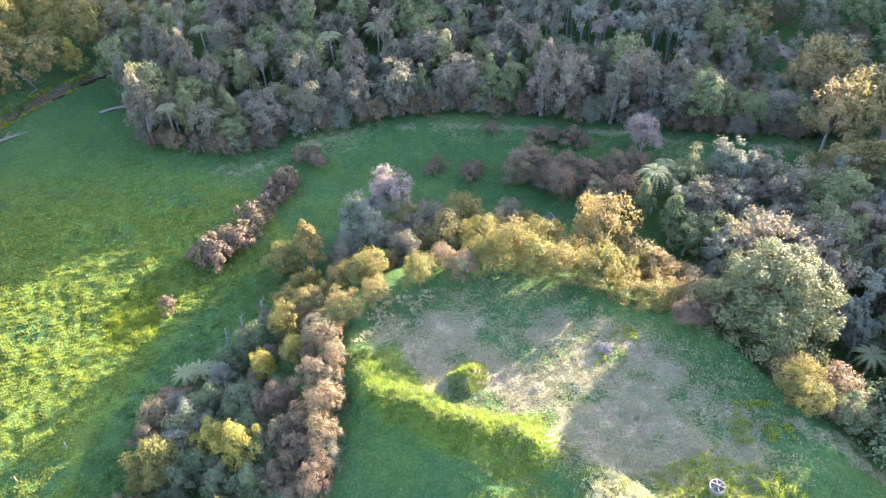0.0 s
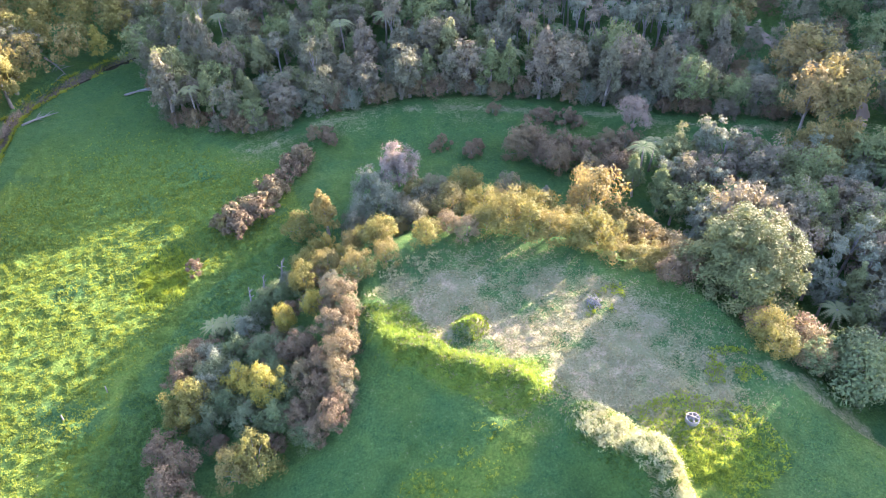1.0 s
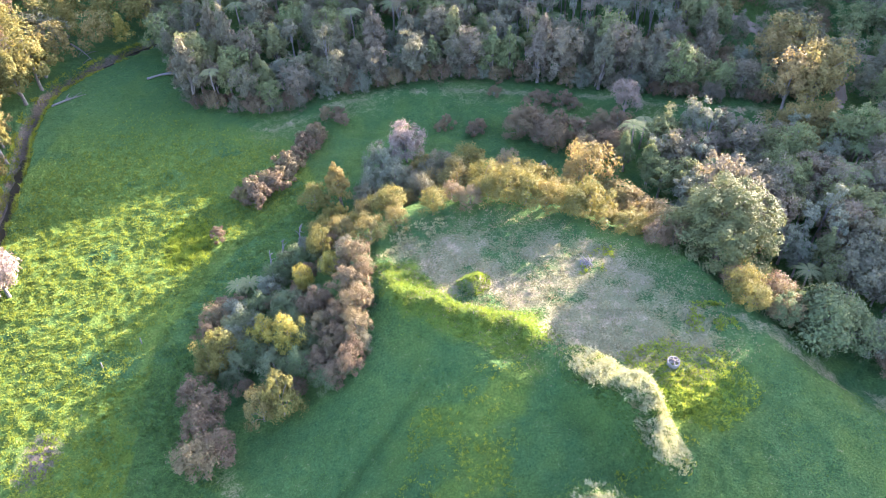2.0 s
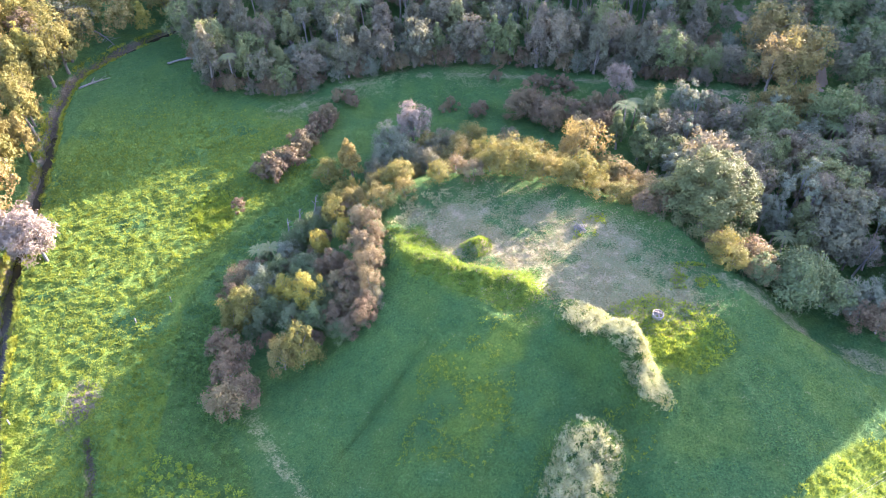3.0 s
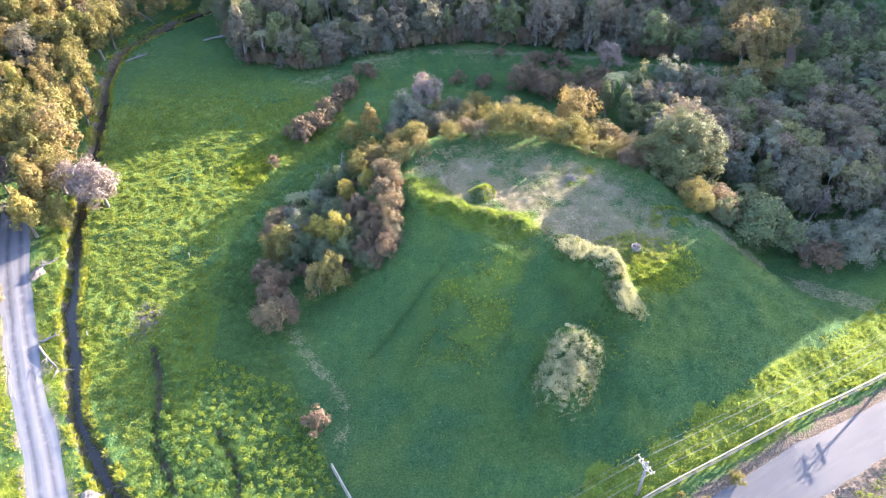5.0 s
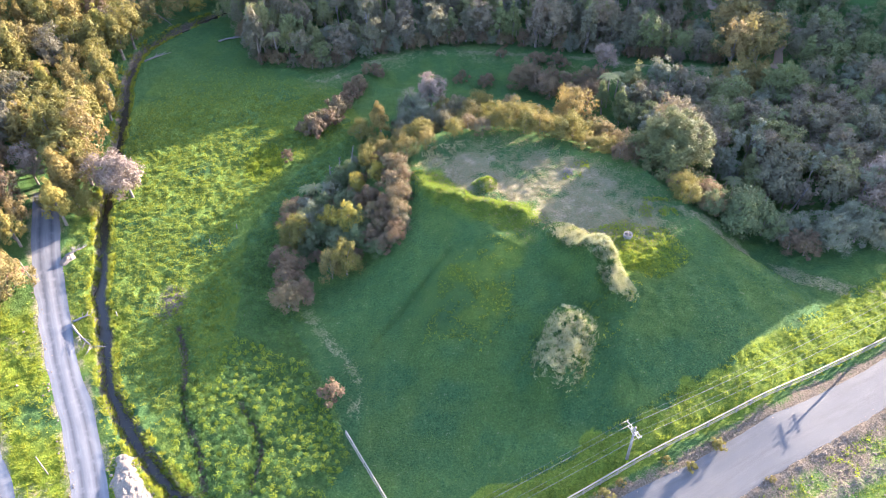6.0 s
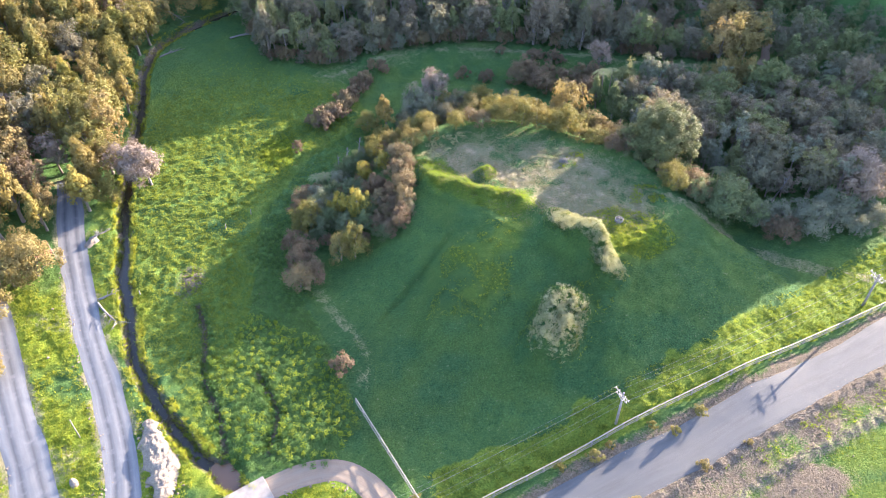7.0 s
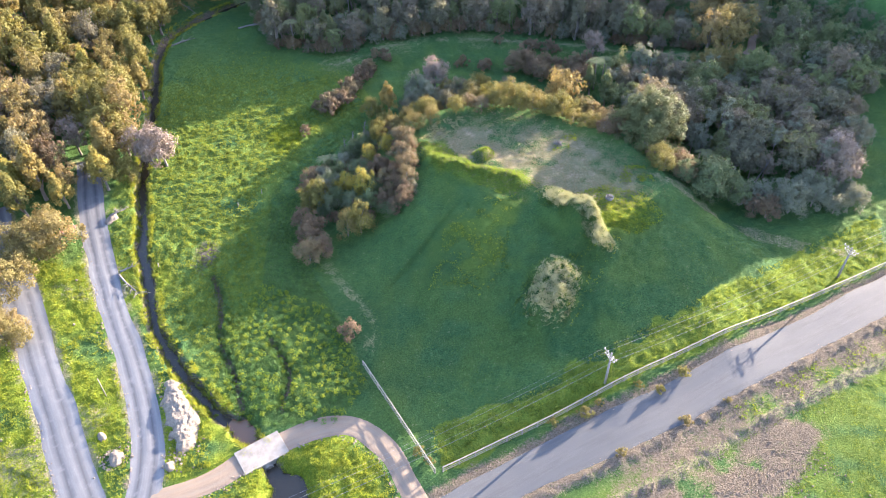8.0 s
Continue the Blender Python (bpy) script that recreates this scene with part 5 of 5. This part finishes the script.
def stick_pile(x, y, n, spread, seed, label):
    rng = random.Random(seed)
    pieces = []
    for k in range(n):
        a = rng.uniform(0, math.pi)
        c = Vector((rng.gauss(0, spread), rng.gauss(0, spread), 0.08 + 0.5 * rng.random() * (1 - k / n)))
        h = Vector((math.cos(a), math.sin(a), rng.uniform(-0.15, 0.3))) * rng.uniform(0.25, 0.7)
        pieces.append(tube([c - h, c + h * 0.1 + Vector((0, 0, 0.05)), c + h], [0.045, 0.04, 0.015], 5))
    ob = new("stick_pile", mesh_from("stick_pile", *joined(pieces), PALE_BARK))
    ob.matrix_basis = pose(x, y, gz(x, y), 0, 0, 0)
    return tagged(ob, label, "stick pile")


stick_pile(13.6, 46.0, 34, 0.32, 3, "heap of bleached grey sticks on dry turf")


# ---- stones, clods and spoil ----
def stone_points(rng, n=14):
    """A rough convex stone of unit size."""
    bm = bmesh.new()
    for _ in range(n):
        v = Vector((rng.gauss(0, 1), rng.gauss(0, 1), rng.gauss(0, 1))).normalized()
        bm.verts.new((v.x * rng.uniform(0.75, 1), v.y * rng.uniform(0.75, 1), v.z * rng.uniform(0.5, 0.75)))
    hull = bmesh.ops.convex_hull(bm, input=bm.verts)
    bmesh.ops.delete(bm, geom=[g for g in hull["geom_interior"] if isinstance(g, bmesh.types.BMVert)], context="VERTS")
    bm.verts.index_update()
    tri = np.array([[v.co[:] for v in f.verts] for f in bm.faces if len(f.verts) == 3])
    bm.free()
    return tri


srng = random.Random(5)
STONES = [stone_points(srng) for _ in range(8)]


def stones(name, spots, lo, hi, material, label, category, seed, sink=0.25):
    """Many loose stones in one mesh."""
    rng = random.Random(seed)
    a = np.array(spots, float)
    zs = ground_z(a[:, 0], a[:, 1])
    out = []
    for (x, y), z in zip(spots, zs):
        r = lo + (hi - lo) * rng.random() ** 2.2
        a = rng.uniform(0, 6.28)
        c, s = math.cos(a), math.sin(a)
        t = STONES[rng.randrange(8)] * np.array([r * rng.uniform(0.8, 1.4), r, r]) @ np.array([[c, s, 0], [-s, c, 0], [0, 0, 1]])
        out.append(t + np.array([x, y, z + r * (0.5 - sink)]))
    return tagged(new(name, soup(name, np.concatenate(out), material)), label, category, kind="stuff")


def beside(line, n, spread, seed, off=0.0):
    rng = random.Random(seed)
    pts, out = along(line, 0.5), []
    for _ in range(n):
        i = rng.randrange(len(pts) - 1)
        (ax, ay), (bx, by) = pts[i], pts[i + 1]
        d = math.dist((ax, ay), (bx, by)) or 1
        k, t = rng.gauss(off, spread), rng.random()
        out.append((ax + (bx - ax) * t + (by - ay) / d * k, ay + (by - ay) * t - (bx - ax) / d * k))
    return out


CLOD = plain_material("clay_clods", (0.085, 0.068, 0.050), (0.165, 0.138, 0.106), 3.0, 0.95, 0.03)
ROCK = plain_material("pale_rock", (0.10, 0.081, 0.060), (0.195, 0.165, 0.128), 5.0, 0.9, 0.05)
stones("spoil_windrow", beside(RUB_A, 2000, 0.55, 11), 0.03, 0.14, CLOD, "ragged windrow of pale clay clods beside the road", "spoil", 12)
stones("spoil_windrow", beside(RUB_B, 1800, 0.5, 13), 0.03, 0.14, CLOD, "ragged windrow of pale clay clods at the field edge", "spoil", 14)
stones("loose_clods", beside([(20, -12), (30, -7), (42, -1), (54, 6)], 900, 1.6, 15), 0.04, 0.15, CLOD, "loose clods on the bare road verge", "clods", 16)
stones("loose_clods", beside([(26, -19), (34, -15), (42, -10)], 800, 2.4, 17), 0.04, 0.16, CLOD, "loose clods on the bare field corner", "clods", 18)
stones("verge_stones", beside(ROAD[8:30], 700, 0.3, 19, 3.3) + beside(ROAD[8:30], 600, 0.3, 20, -3.4), 0.03, 0.12, ROCK, "loose gravel along the road edges", "gravel", 21)
stones("track_stones", beside(TRACK_A[6:], 420, 0.35, 22, 2.0) + beside(TRACK_B[4:], 420, 0.4, 23, 2.6) + beside(LOOP, 250, 0.3, 24, 1.6), 0.04, 0.2, ROCK, "loose pale stones along the track edges", "gravel", 25)


def spoil_heap(line, half, height, seed, label):
    """A long heap of tipped clay and stones with a ragged foot."""
    pts = smooth_line(line, 0.22)
    n, m = len(pts), 25
    verts, faces = [], []
    for i, (x, y) in enumerate(pts):
        t = i / (n - 1)
        j = min(i + 1, n - 1)
        k = max(j - 1, 0)
        dx, dy = pts[j][0] - pts[k][0], pts[j][1] - pts[k][1]
        d = math.hypot(dx, dy) or 1
        end = math.sin(math.pi * min(1, max(0, t))) ** 0.45
        for q in range(m):
            u = 2 * q / (m - 1) - 1
            w = half * end * (0.55 + 0.9 * float(vnoise(np.array([i * 0.22]), np.array([(u > 0) * 7.0 + seed]), 1.1, seed)[0]))
            px, py = x + dy / d * u * w, y - dx / d * u * w
            lum = float(vnoise(np.array([px]), np.array([py]), 0.35, seed)[0]) * 0.7 + 0.9 * float(vnoise(np.array([px]), np.array([py]), 1.6, seed + 1)[0])
            verts.append((px, py, gz(px, py) - 0.15 + height * end * (1 - u * u) * (0.45 + 0.6 * lum)))
    for i in range(n - 1):
        for q in range(m - 1):
            a = i * m + q
            faces.append((a, a + 1, a + m + 1, a + m))
    return tagged(new("spoil_mound", mesh_from("spoil_mound", verts, faces, ROCK, False)), label, "spoil mound")


spoil_heap([(-43.6, 0.6), (-42.3, -1.6), (-40.6, -4.6), (-39.2, -8.0), (-38.9, -10.6)], 2.1, 0.95, 3, "long heap of pale stony clay beside the track")
spoil_heap([(-40.4, -11.8), (-39.4, -13.2)], 1.0, 0.7, 5, "small heap of pale stony clay")
spoil_heap([(-47.6, -10.2), (-46.6, -12.6)], 1.2, 0.7, 7, "rounded heap of pale tipped clay")
spoil_heap([(-50.4, -7.6), (-49.4, -8.8)], 0.6, 0.5, 9, "small grassy heap of pale clay")
spoil_heap([(-62.6, 32.2), (-61.6, 34.6)], 0.9, 0.8, 11, "pale clay heap beside the farm track")
rrng = random.Random(31)
for x, y in ((-56.5, 8.2), (-60.2, 10.5), (-63, 19.5), (-66.5, -7), (-62.8, -8.8)):
    r = rrng.uniform(0.25, 0.45)
    ob = new("boulder", soup("boulder", STONES[rrng.randrange(8)] * r, ROCK))
    ob.matrix_basis = pose(x, y, gz(x, y) + r * 0.2, 0, 0, rrng.uniform(0, 360))
    tagged(ob, "pale weathered boulder in the long grass", "boulder", "boulders on the bank")

stones("heap_stones", beside([(-43.6, 0.6), (-42.3, -1.6), (-40.6, -4.6), (-39.2, -8.0), (-38.9, -10.6), (-39.6, -13)], 500, 1.1, 41) + beside([(-48, -10), (-46.4, -12.8)], 160, 0.9, 42), 0.05, 0.26, ROCK, "loose pale stones tumbled round the spoil heaps", "stones", 43)

# a few boards and a rusty sheet by the trees
RUST = plain_material("rusty_sheet", (0.17, 0.06, 0.04), (0.34, 0.15, 0.10), 2.0, 0.7, 0.01)
heap = thing("scrap_heap", (-68.6, 30.6, gz(-68.6, 30.6)), "low heap of rusty sheets and pale boards", "scrap heap", turn=20)
for i, (dx, dy, ll, ww, m, a) in enumerate(((0, 0, 2.4, 1.0, RUST, 5), (0.5, 0.7, 2.2, 0.8, RUST, -12), (-0.3, -0.7, 2.6, 0.3, TIMBER, 12), (0.2, -0.95, 2.3, 0.25, TIMBER, -4))):
    b = part("sheet" if m is RUST else "board", box_mesh("sheet", ll, ww, 0.06, m, 0.01), None, heap)
    b.matrix_basis = pose(dx, dy, 0.12 + 0.09 * i, 6 * (i - 1), 4, a)

# ---- the stream crossing ----
slab = thing("culvert_crossing", (-28.7, -10.4, 0), "pale concrete culvert slab over the stream", "culvert", turn=34)
BRIGHT = plain_material("bright_concrete", (0.13, 0.118, 0.10), (0.24, 0.228, 0.205), 0.9, 0.85, 0.01)
s = part("slab", box_mesh("slab", 6.0, 3.7, 0.26, BRIGHT, 0.04), None, slab)
s.matrix_basis = pose(0, 0, -0.10)
for k in (-1, 1):
    h = part("headwall", box_mesh("headwall", 4.6, 0.30, 1.75, CONCRETE, 0.03), None, slab)
    h.matrix_basis = pose(0, 1.55 * k, -1.855)
pv, pf = tube([(0, -2.05, 0), (0, 2.05, 0)], [0.62, 0.62], 16)
# dark plug whose ends stand in for the shade inside the pipe
ip, jf = tube([(0, -2.06, 0), (0, 2.06, 0)], [0.54, 0.54], 16)
DARK = plain_material("culvert_shade", (0.05, 0.045, 0.04), (0.09, 0.08, 0.07), 2.0, 0.9)
p = part("pipe", mesh_from("pipe", pv, pf, CONCRETE), None, slab)
p.matrix_basis = pose(0, 0, -0.95)
p = part("pipe_mouth", mesh_from("pipe_mouth", ip, jf, DARK), None, slab)
p.matrix_basis = pose(0, 0, -0.95)


# ---- grass and weeds ----
def tufts(name, spots, material, label, lo, hi, blades, spread, seed, width=0.045):
    """Tufts of bent blades, all in one mesh."""
    rng = np.random.default_rng(seed)
    a = np.array(spots, float)
    z = ground_z(a[:, 0], a[:, 1])
    base = np.repeat(np.column_stack([a, z - 0.03]), blades, 0)
    n = len(base)
    ang = rng.uniform(0, 2 * math.pi, n)
    h = rng.uniform(lo, hi, n)
    out = spread * h * rng.uniform(0.3, 1.2, n)
    way = np.stack([np.cos(ang), np.sin(ang), np.zeros(n)], 1)
    side = np.stack([-np.sin(ang), np.cos(ang), np.zeros(n)], 1) * (width * rng.uniform(0.7, 1.4, n))[:, None]
    root = base + way * (0.12 * rng.random(n))[:, None]
    tip = root + way * out[:, None] + np.array([0, 0, 1]) * (h * 0.9)[:, None]
    quad = np.stack([root - side, root + side, tip], 1)
    return tagged(new(name, soup(name, quad, LEAVES[material])), label, "grass", kind="stuff")


def spots_in(seed, poly, n, rule=None):
    rng = np.random.default_rng(seed)
    p = np.array(poly)
    x, y = rng.uniform(p[:, 0].min(), p[:, 0].max(), n), rng.uniform(p[:, 1].min(), p[:, 1].max(), n)
    ok = inside(x, y, poly)
    clear = np.minimum(np.minimum(near_line(x, y, TRACK_A) - 2.3, near_line(x, y, TRACK_B) - 2.9), np.minimum(near_line(x, y, LOOP) - 1.8, near_line(x, y, ROAD) - 3.6))
    ok &= (clear > 0) & (near_line(x, y, STREAM) > 1.0)
    if rule is not None:
        ok &= rule(x, y, rng.random(n))
    return np.column_stack([x, y])[ok]


def on_mound(a, b, radius, n, seed):
    rng = np.random.default_rng(seed)
    t = rng.random(n)
    th, rr = rng.uniform(0, 2 * math.pi, n), radius * np.sqrt(rng.random(n))
    return np.column_stack([a[0] + (b[0] - a[0]) * t + rr * np.cos(th), a[1] + (b[1] - a[1]) * t + rr * np.sin(th)])


def patchy(scale, seed, level):
    return lambda x, y, r: vnoise(x, y, scale, seed) * 0.7 + 0.3 * r > level


def fading(x, y, r):
    """Thick in the open field, thinning out upstream and towards its edges."""
    edge = to_line(x, y, LIT_FIELD + LIT_FIELD[:1])[0]
    return (vnoise(x, y, 0.9, 61) * 0.7 + 0.3 * r > 0.34) & (np.roll(r, 1) < ramp(0.0, 5.0, edge) * ramp(92, 60, y - 0.2 * (x + 50)))


tufts("field_grass", spots_in(1, LIT_FIELD, 60000, fading), "field", "long rank pasture grass, the yellow of low sun in its colour", 0.12, 0.27, 7, 1.0, 1, 0.055)
tufts("field_grass", on_mound((-37, 60), (-36, 54), 3.2, 900, 55), "rank", "bright yellow weedy grass in the pasture", 0.2, 0.45, 8, 1.0, 55)
BANK = [(-84, 24), (-76, 22), (-66, 24), (-60, 28), (-50, 8), (-36, -6), (-34, -18), (-84, -18)]
tufts("bank_grass", spots_in(2, BANK, 20000, patchy(1.6, 62, 0.36)), "rank", "long yellow-green grass on the banks beside the tracks", 0.18, 0.42, 6, 0.8, 2)
tufts("verge_grass", spots_in(3, SUN_SLOPE, 34000, patchy(0.9, 63, 0.36)), "field", "rough grass along the fence, the yellow of low sun in its colour", 0.14, 0.36, 6, 0.9, 3, 0.045)
MIDDLE = [(-22, 22), (-14, 4), (-4, -10), (30, 14), (56, 29), (30, 33), (-8, 33)]
tufts("meadow_grass", spots_in(4, MIDDLE, 40000, patchy(1.3, 64, 0.46)), "grass", "short green pasture grass on the slope", 0.06, 0.17, 4, 0.9, 4, 0.035)
def on_top(x, y, r):
    """Thin towards the edges of the knoll top and down its long slope."""
    edge = to_line(x, y, PLATEAU + PLATEAU[:1])[0]
    return (vnoise(x, y, 0.9, 65) * 0.7 + 0.3 * r > 0.38) & (np.roll(r, 1) < ramp(0.0, 4.0, edge) * ramp(27, 38, y + 0.3 * x))


tufts("plateau_grass", spots_in(5, PLATEAU, 15000, on_top), "dry", "bleached dry grass on the knoll top", 0.10, 0.26, 5, 1.2, 5, 0.035)
VALLEY = [(-60, 60), (-64, 96), (-46, 96), (-26, 86), (0, 90), (34, 84), (26, 72), (12, 66), (-10, 74), (-28, 60)]
tufts("valley_grass", spots_in(6, VALLEY, 7000, patchy(0.9, 66, 0.45)), "grass", "shaded green grass on the valley floor", 0.15, 0.35, 5, 0.9, 6)
FOOT = [(-38, 64), (-20, 70), (-14, 62), (-26, 54), (-28, 30), (-24, 20), (-36, 30), (-36, 48)]
tufts("foot_grass", spots_in(10, FOOT, 11000, patchy(0.9, 68, 0.35)), "grass", "rough green grass at the foot of the knoll", 0.15, 0.35, 7, 0.9, 10)
STRIP = [(27, -6.6), (43, 2.2), (60, 11), (70, 16.5), (70, 12.5), (58, 6.2), (46, 0.2), (37, -5.0)]
tufts("strip_grass", spots_in(71, STRIP, 7000, patchy(1.6, 72, 0.5)), "rank", "rough yellow-green grass between the windrows", 0.12, 0.3, 6, 0.9, 71)
SOUTH = [(8, -20), (20, -15.5), (40, -4.5), (62, 6.5), (76, 12), (76, -20)]
tufts("field_corner_grass", spots_in(7, SOUTH, 22000, lambda x, y, r: (vnoise(x, y, 1.5, 67) * 0.7 + 0.3 * r > 0.4) & ~inside(x, y, BARE_CORNER)), "field", "short green grass of the roadside field", 0.07, 0.18, 5, 0.9, 7)
tufts("rim_grass", np.vstack([beside(HOLLOW, 1500, 1.3, 8), spots_in(81, RING, 3000, patchy(0.9, 82, 0.42))]), "field", "bright long grass round the hollow on the knoll", 0.10, 0.26, 7, 1.1, 8)
TROUGH = [(15, 33), (18, 26), (24, 24), (29, 28), (26, 33), (20, 35)]
tufts("trough_grass", spots_in(9, TROUGH, 2400), "rank", "bright long grass round the trough", 0.10, 0.26, 7, 1.1, 9)


def weeds(name, spots, material, label, lo, hi, leaf, seed, count=22):
    """Low leafy clumps, all in one mesh."""
    rng = np.random.default_rng(seed)
    a = np.array(spots, float)
    r = rng.uniform(lo, hi, len(a))
    cen = np.column_stack([a, ground_z(a[:, 0], a[:, 1]) + r * 0.25])
    up = np.tile(np.array([0.0, 0.0, 1.0]), (len(a), 1))
    return tagged(new(name, soup(name, leaves_on(rng, cen, r, up, count, leaf, leaf * 0.45), LEAVES[material])), label, "weeds", kind="stuff")


weeds("marsh_weeds", scatter(11, MARSH, 1.0, 6000), "grass", "dense leafy weeds in the wet hollow", 0.4, 0.8, 0.26, 11, 60)
# lit copy of the marsh weeds: rank yellow stands in for the sun
weeds("marsh_weeds", scatter(12, [(-38, -4), (-38, 12), (-33, 19), (-24, 14), (-16, 0.5), (-19, -4.8), (-30, -5.5)], 1.0, 3600, lambda x, y: float(vnoise(np.array([x]), np.array([y]), 3.0, 71)[0]) > 0.3), "rank", "leafy weeds beside the ditch, coloured yellower as if sunlit", 0.35, 0.7, 0.27, 12, 60)


tufts("mound_grass", on_mound(*MOUNDS[0][:2], 1.8, 500, 69), "field", "short bright grass on the small earth mound", 0.1, 0.22, 7, 1.0, 69)
for i, (a, b, r, h) in list(enumerate(MOUNDS[:4]))[1:]:
    wide = r * (1.3 if i == 3 else 1.0)
    # green skirt: the shaded sides of the mound, put into grass colour
    tufts("mound_skirt_grass", on_mound(a, b, wide * 1.25, 1000, 90 + i), "grass", "deep green grass on the sides of an earth mound, shade in its colour", 0.15, 0.32, 7, 1.0, 95 + i, 0.04)
    # pale straw, shifted half a metre sunward, stands in for the lit top
    top = on_mound((a[0] + 0.5, a[1]), (b[0] + 0.5, b[1]), wide * 0.95, 1500 if i == 3 else 1100, 70 + i)
    top = top[vnoise(top[:, 0], top[:, 1], 1.1, 93) > 0.22]
    tufts("mound_grass", top, "straw", "pale coarse grass smothering an earth mound, paler still as if sunlit", 0.15, 0.36, 14, 1.0, 80 + i, 0.032)
    weeds("mound_weeds", on_mound((a[0] + 0.5, a[1]), (b[0] + 0.5, b[1]), wide * 0.95, 190, 75 + i), "straw", "pale coarse weeds on an earth mound, paler still as if sunlit", 0.25, 0.55, 0.19, 85 + i, 30)


weeds("ring_weeds", scatter(83, RING, 0.85, 1600), "field", "lumpy bright weeds round the hollow on the knoll", 0.2, 0.42, 0.17, 83, 34)


# yellow leaf colour makes these clumps look sunlit even in shade
TUSS_SPOTS = [q for q in scatter(86, TUSS, 0.6, 1500) if float(vnoise(np.array([q[0]]), np.array([q[1]]), 1.5, 94)[0]) > 0.42]
weeds("slope_weeds", TUSS_SPOTS, "rank", "weedy tussocks on the knoll slope, coloured yellow as if sunlit", 0.16, 0.36, 0.15, 86, 26)


def tussocks(x, y, r):
    return vnoise(x, y, 1.1, 91) * 0.75 + 0.25 * r > 0.52


# tussocks that stand out from the mown slope
NOSE = [(-8, 16), (-1, 15.5), (4.5, 19), (4, 28), (6, 33), (0, 31), (-6, 27)]
tufts("slope_tussocks", spots_in(21, NOSE, 4200, tussocks), "rank", "yellow-green tussocks on the knoll slope", 0.08, 0.18, 5, 1.0, 21)
tufts("slope_tussocks", spots_in(22, [(12, 8), (20, 20), (26, 30), (20, 32), (15, 24), (11, 16)], 3000, tussocks), "rank", "yellow-green tussocks beside the earth mounds", 0.10, 0.24, 7, 1.0, 22)
tufts("slope_tussocks", spots_in(23, [(-10, 47), (-9, 51.5), (-5, 54.5), (-2, 54), (-4, 51), (-7, 47.5)], 900, tussocks), "straw", "straw-coloured tussocks at the knoll edge", 0.15, 0.35, 8, 0.9, 23)
tufts("slope_tussocks", spots_in(24, [(22.5, 35.5), (24, 40), (27.5, 40), (28.5, 36)], 600, tussocks), "rank", "yellow-green tussocks on the knoll top", 0.12, 0.28, 8, 0.9, 24)
tufts("slope_tussocks", spots_in(25, [(12, 44), (14, 48), (17, 49), (17, 45)], 400, tussocks), "rank", "yellow-green tussocks on the knoll top", 0.12, 0.28, 8, 0.9, 25)


def along_bank(line, n, near, far, seed):
    """Spots on both banks of a stream."""
    rng = np.random.default_rng(seed)
    p = np.array(line)
    i = rng.integers(0, len(p) - 1, n)
    t = rng.random(n)[:, None]
    way = p[i + 1] - p[i]
    way /= np.linalg.norm(way, axis=1)[:, None] + 1e-9
    off = rng.uniform(near, far, n) * rng.choice([-1, 1], n)
    return p[i] + (p[i + 1] - p[i]) * t + np.stack([way[:, 1], -way[:, 0]], 1) * off[:, None]


edge = along_bank([q for q in STREAM if q[1] > -12], 9000, 0.55, 1.7, 31)
edge = edge[vnoise(edge[:, 0], edge[:, 1], 1.4, 33) > 0.36]
tufts("stream_bank_grass", edge, "rank", "long grass hanging over the stream banks", 0.2, 0.5, 6, 1.2, 31)
edge = along_bank(RILL + DITCH, 1800, 0.35, 1.1, 32)
tufts("ditch_grass", edge, "grass", "long grass hanging over the ditches", 0.15, 0.4, 6, 1.2, 32)
tufts("loop_grass", spots_in(41, [(-36, -12), (-26, -9), (-18, -7.5), (-13, -11), (-10, -18), (-20, -30), (-36, -24)], 9000, patchy(1.0, 92, 0.34)), "rank", "long grass inside the bend of the clay track", 0.14, 0.36, 6, 0.9, 41)
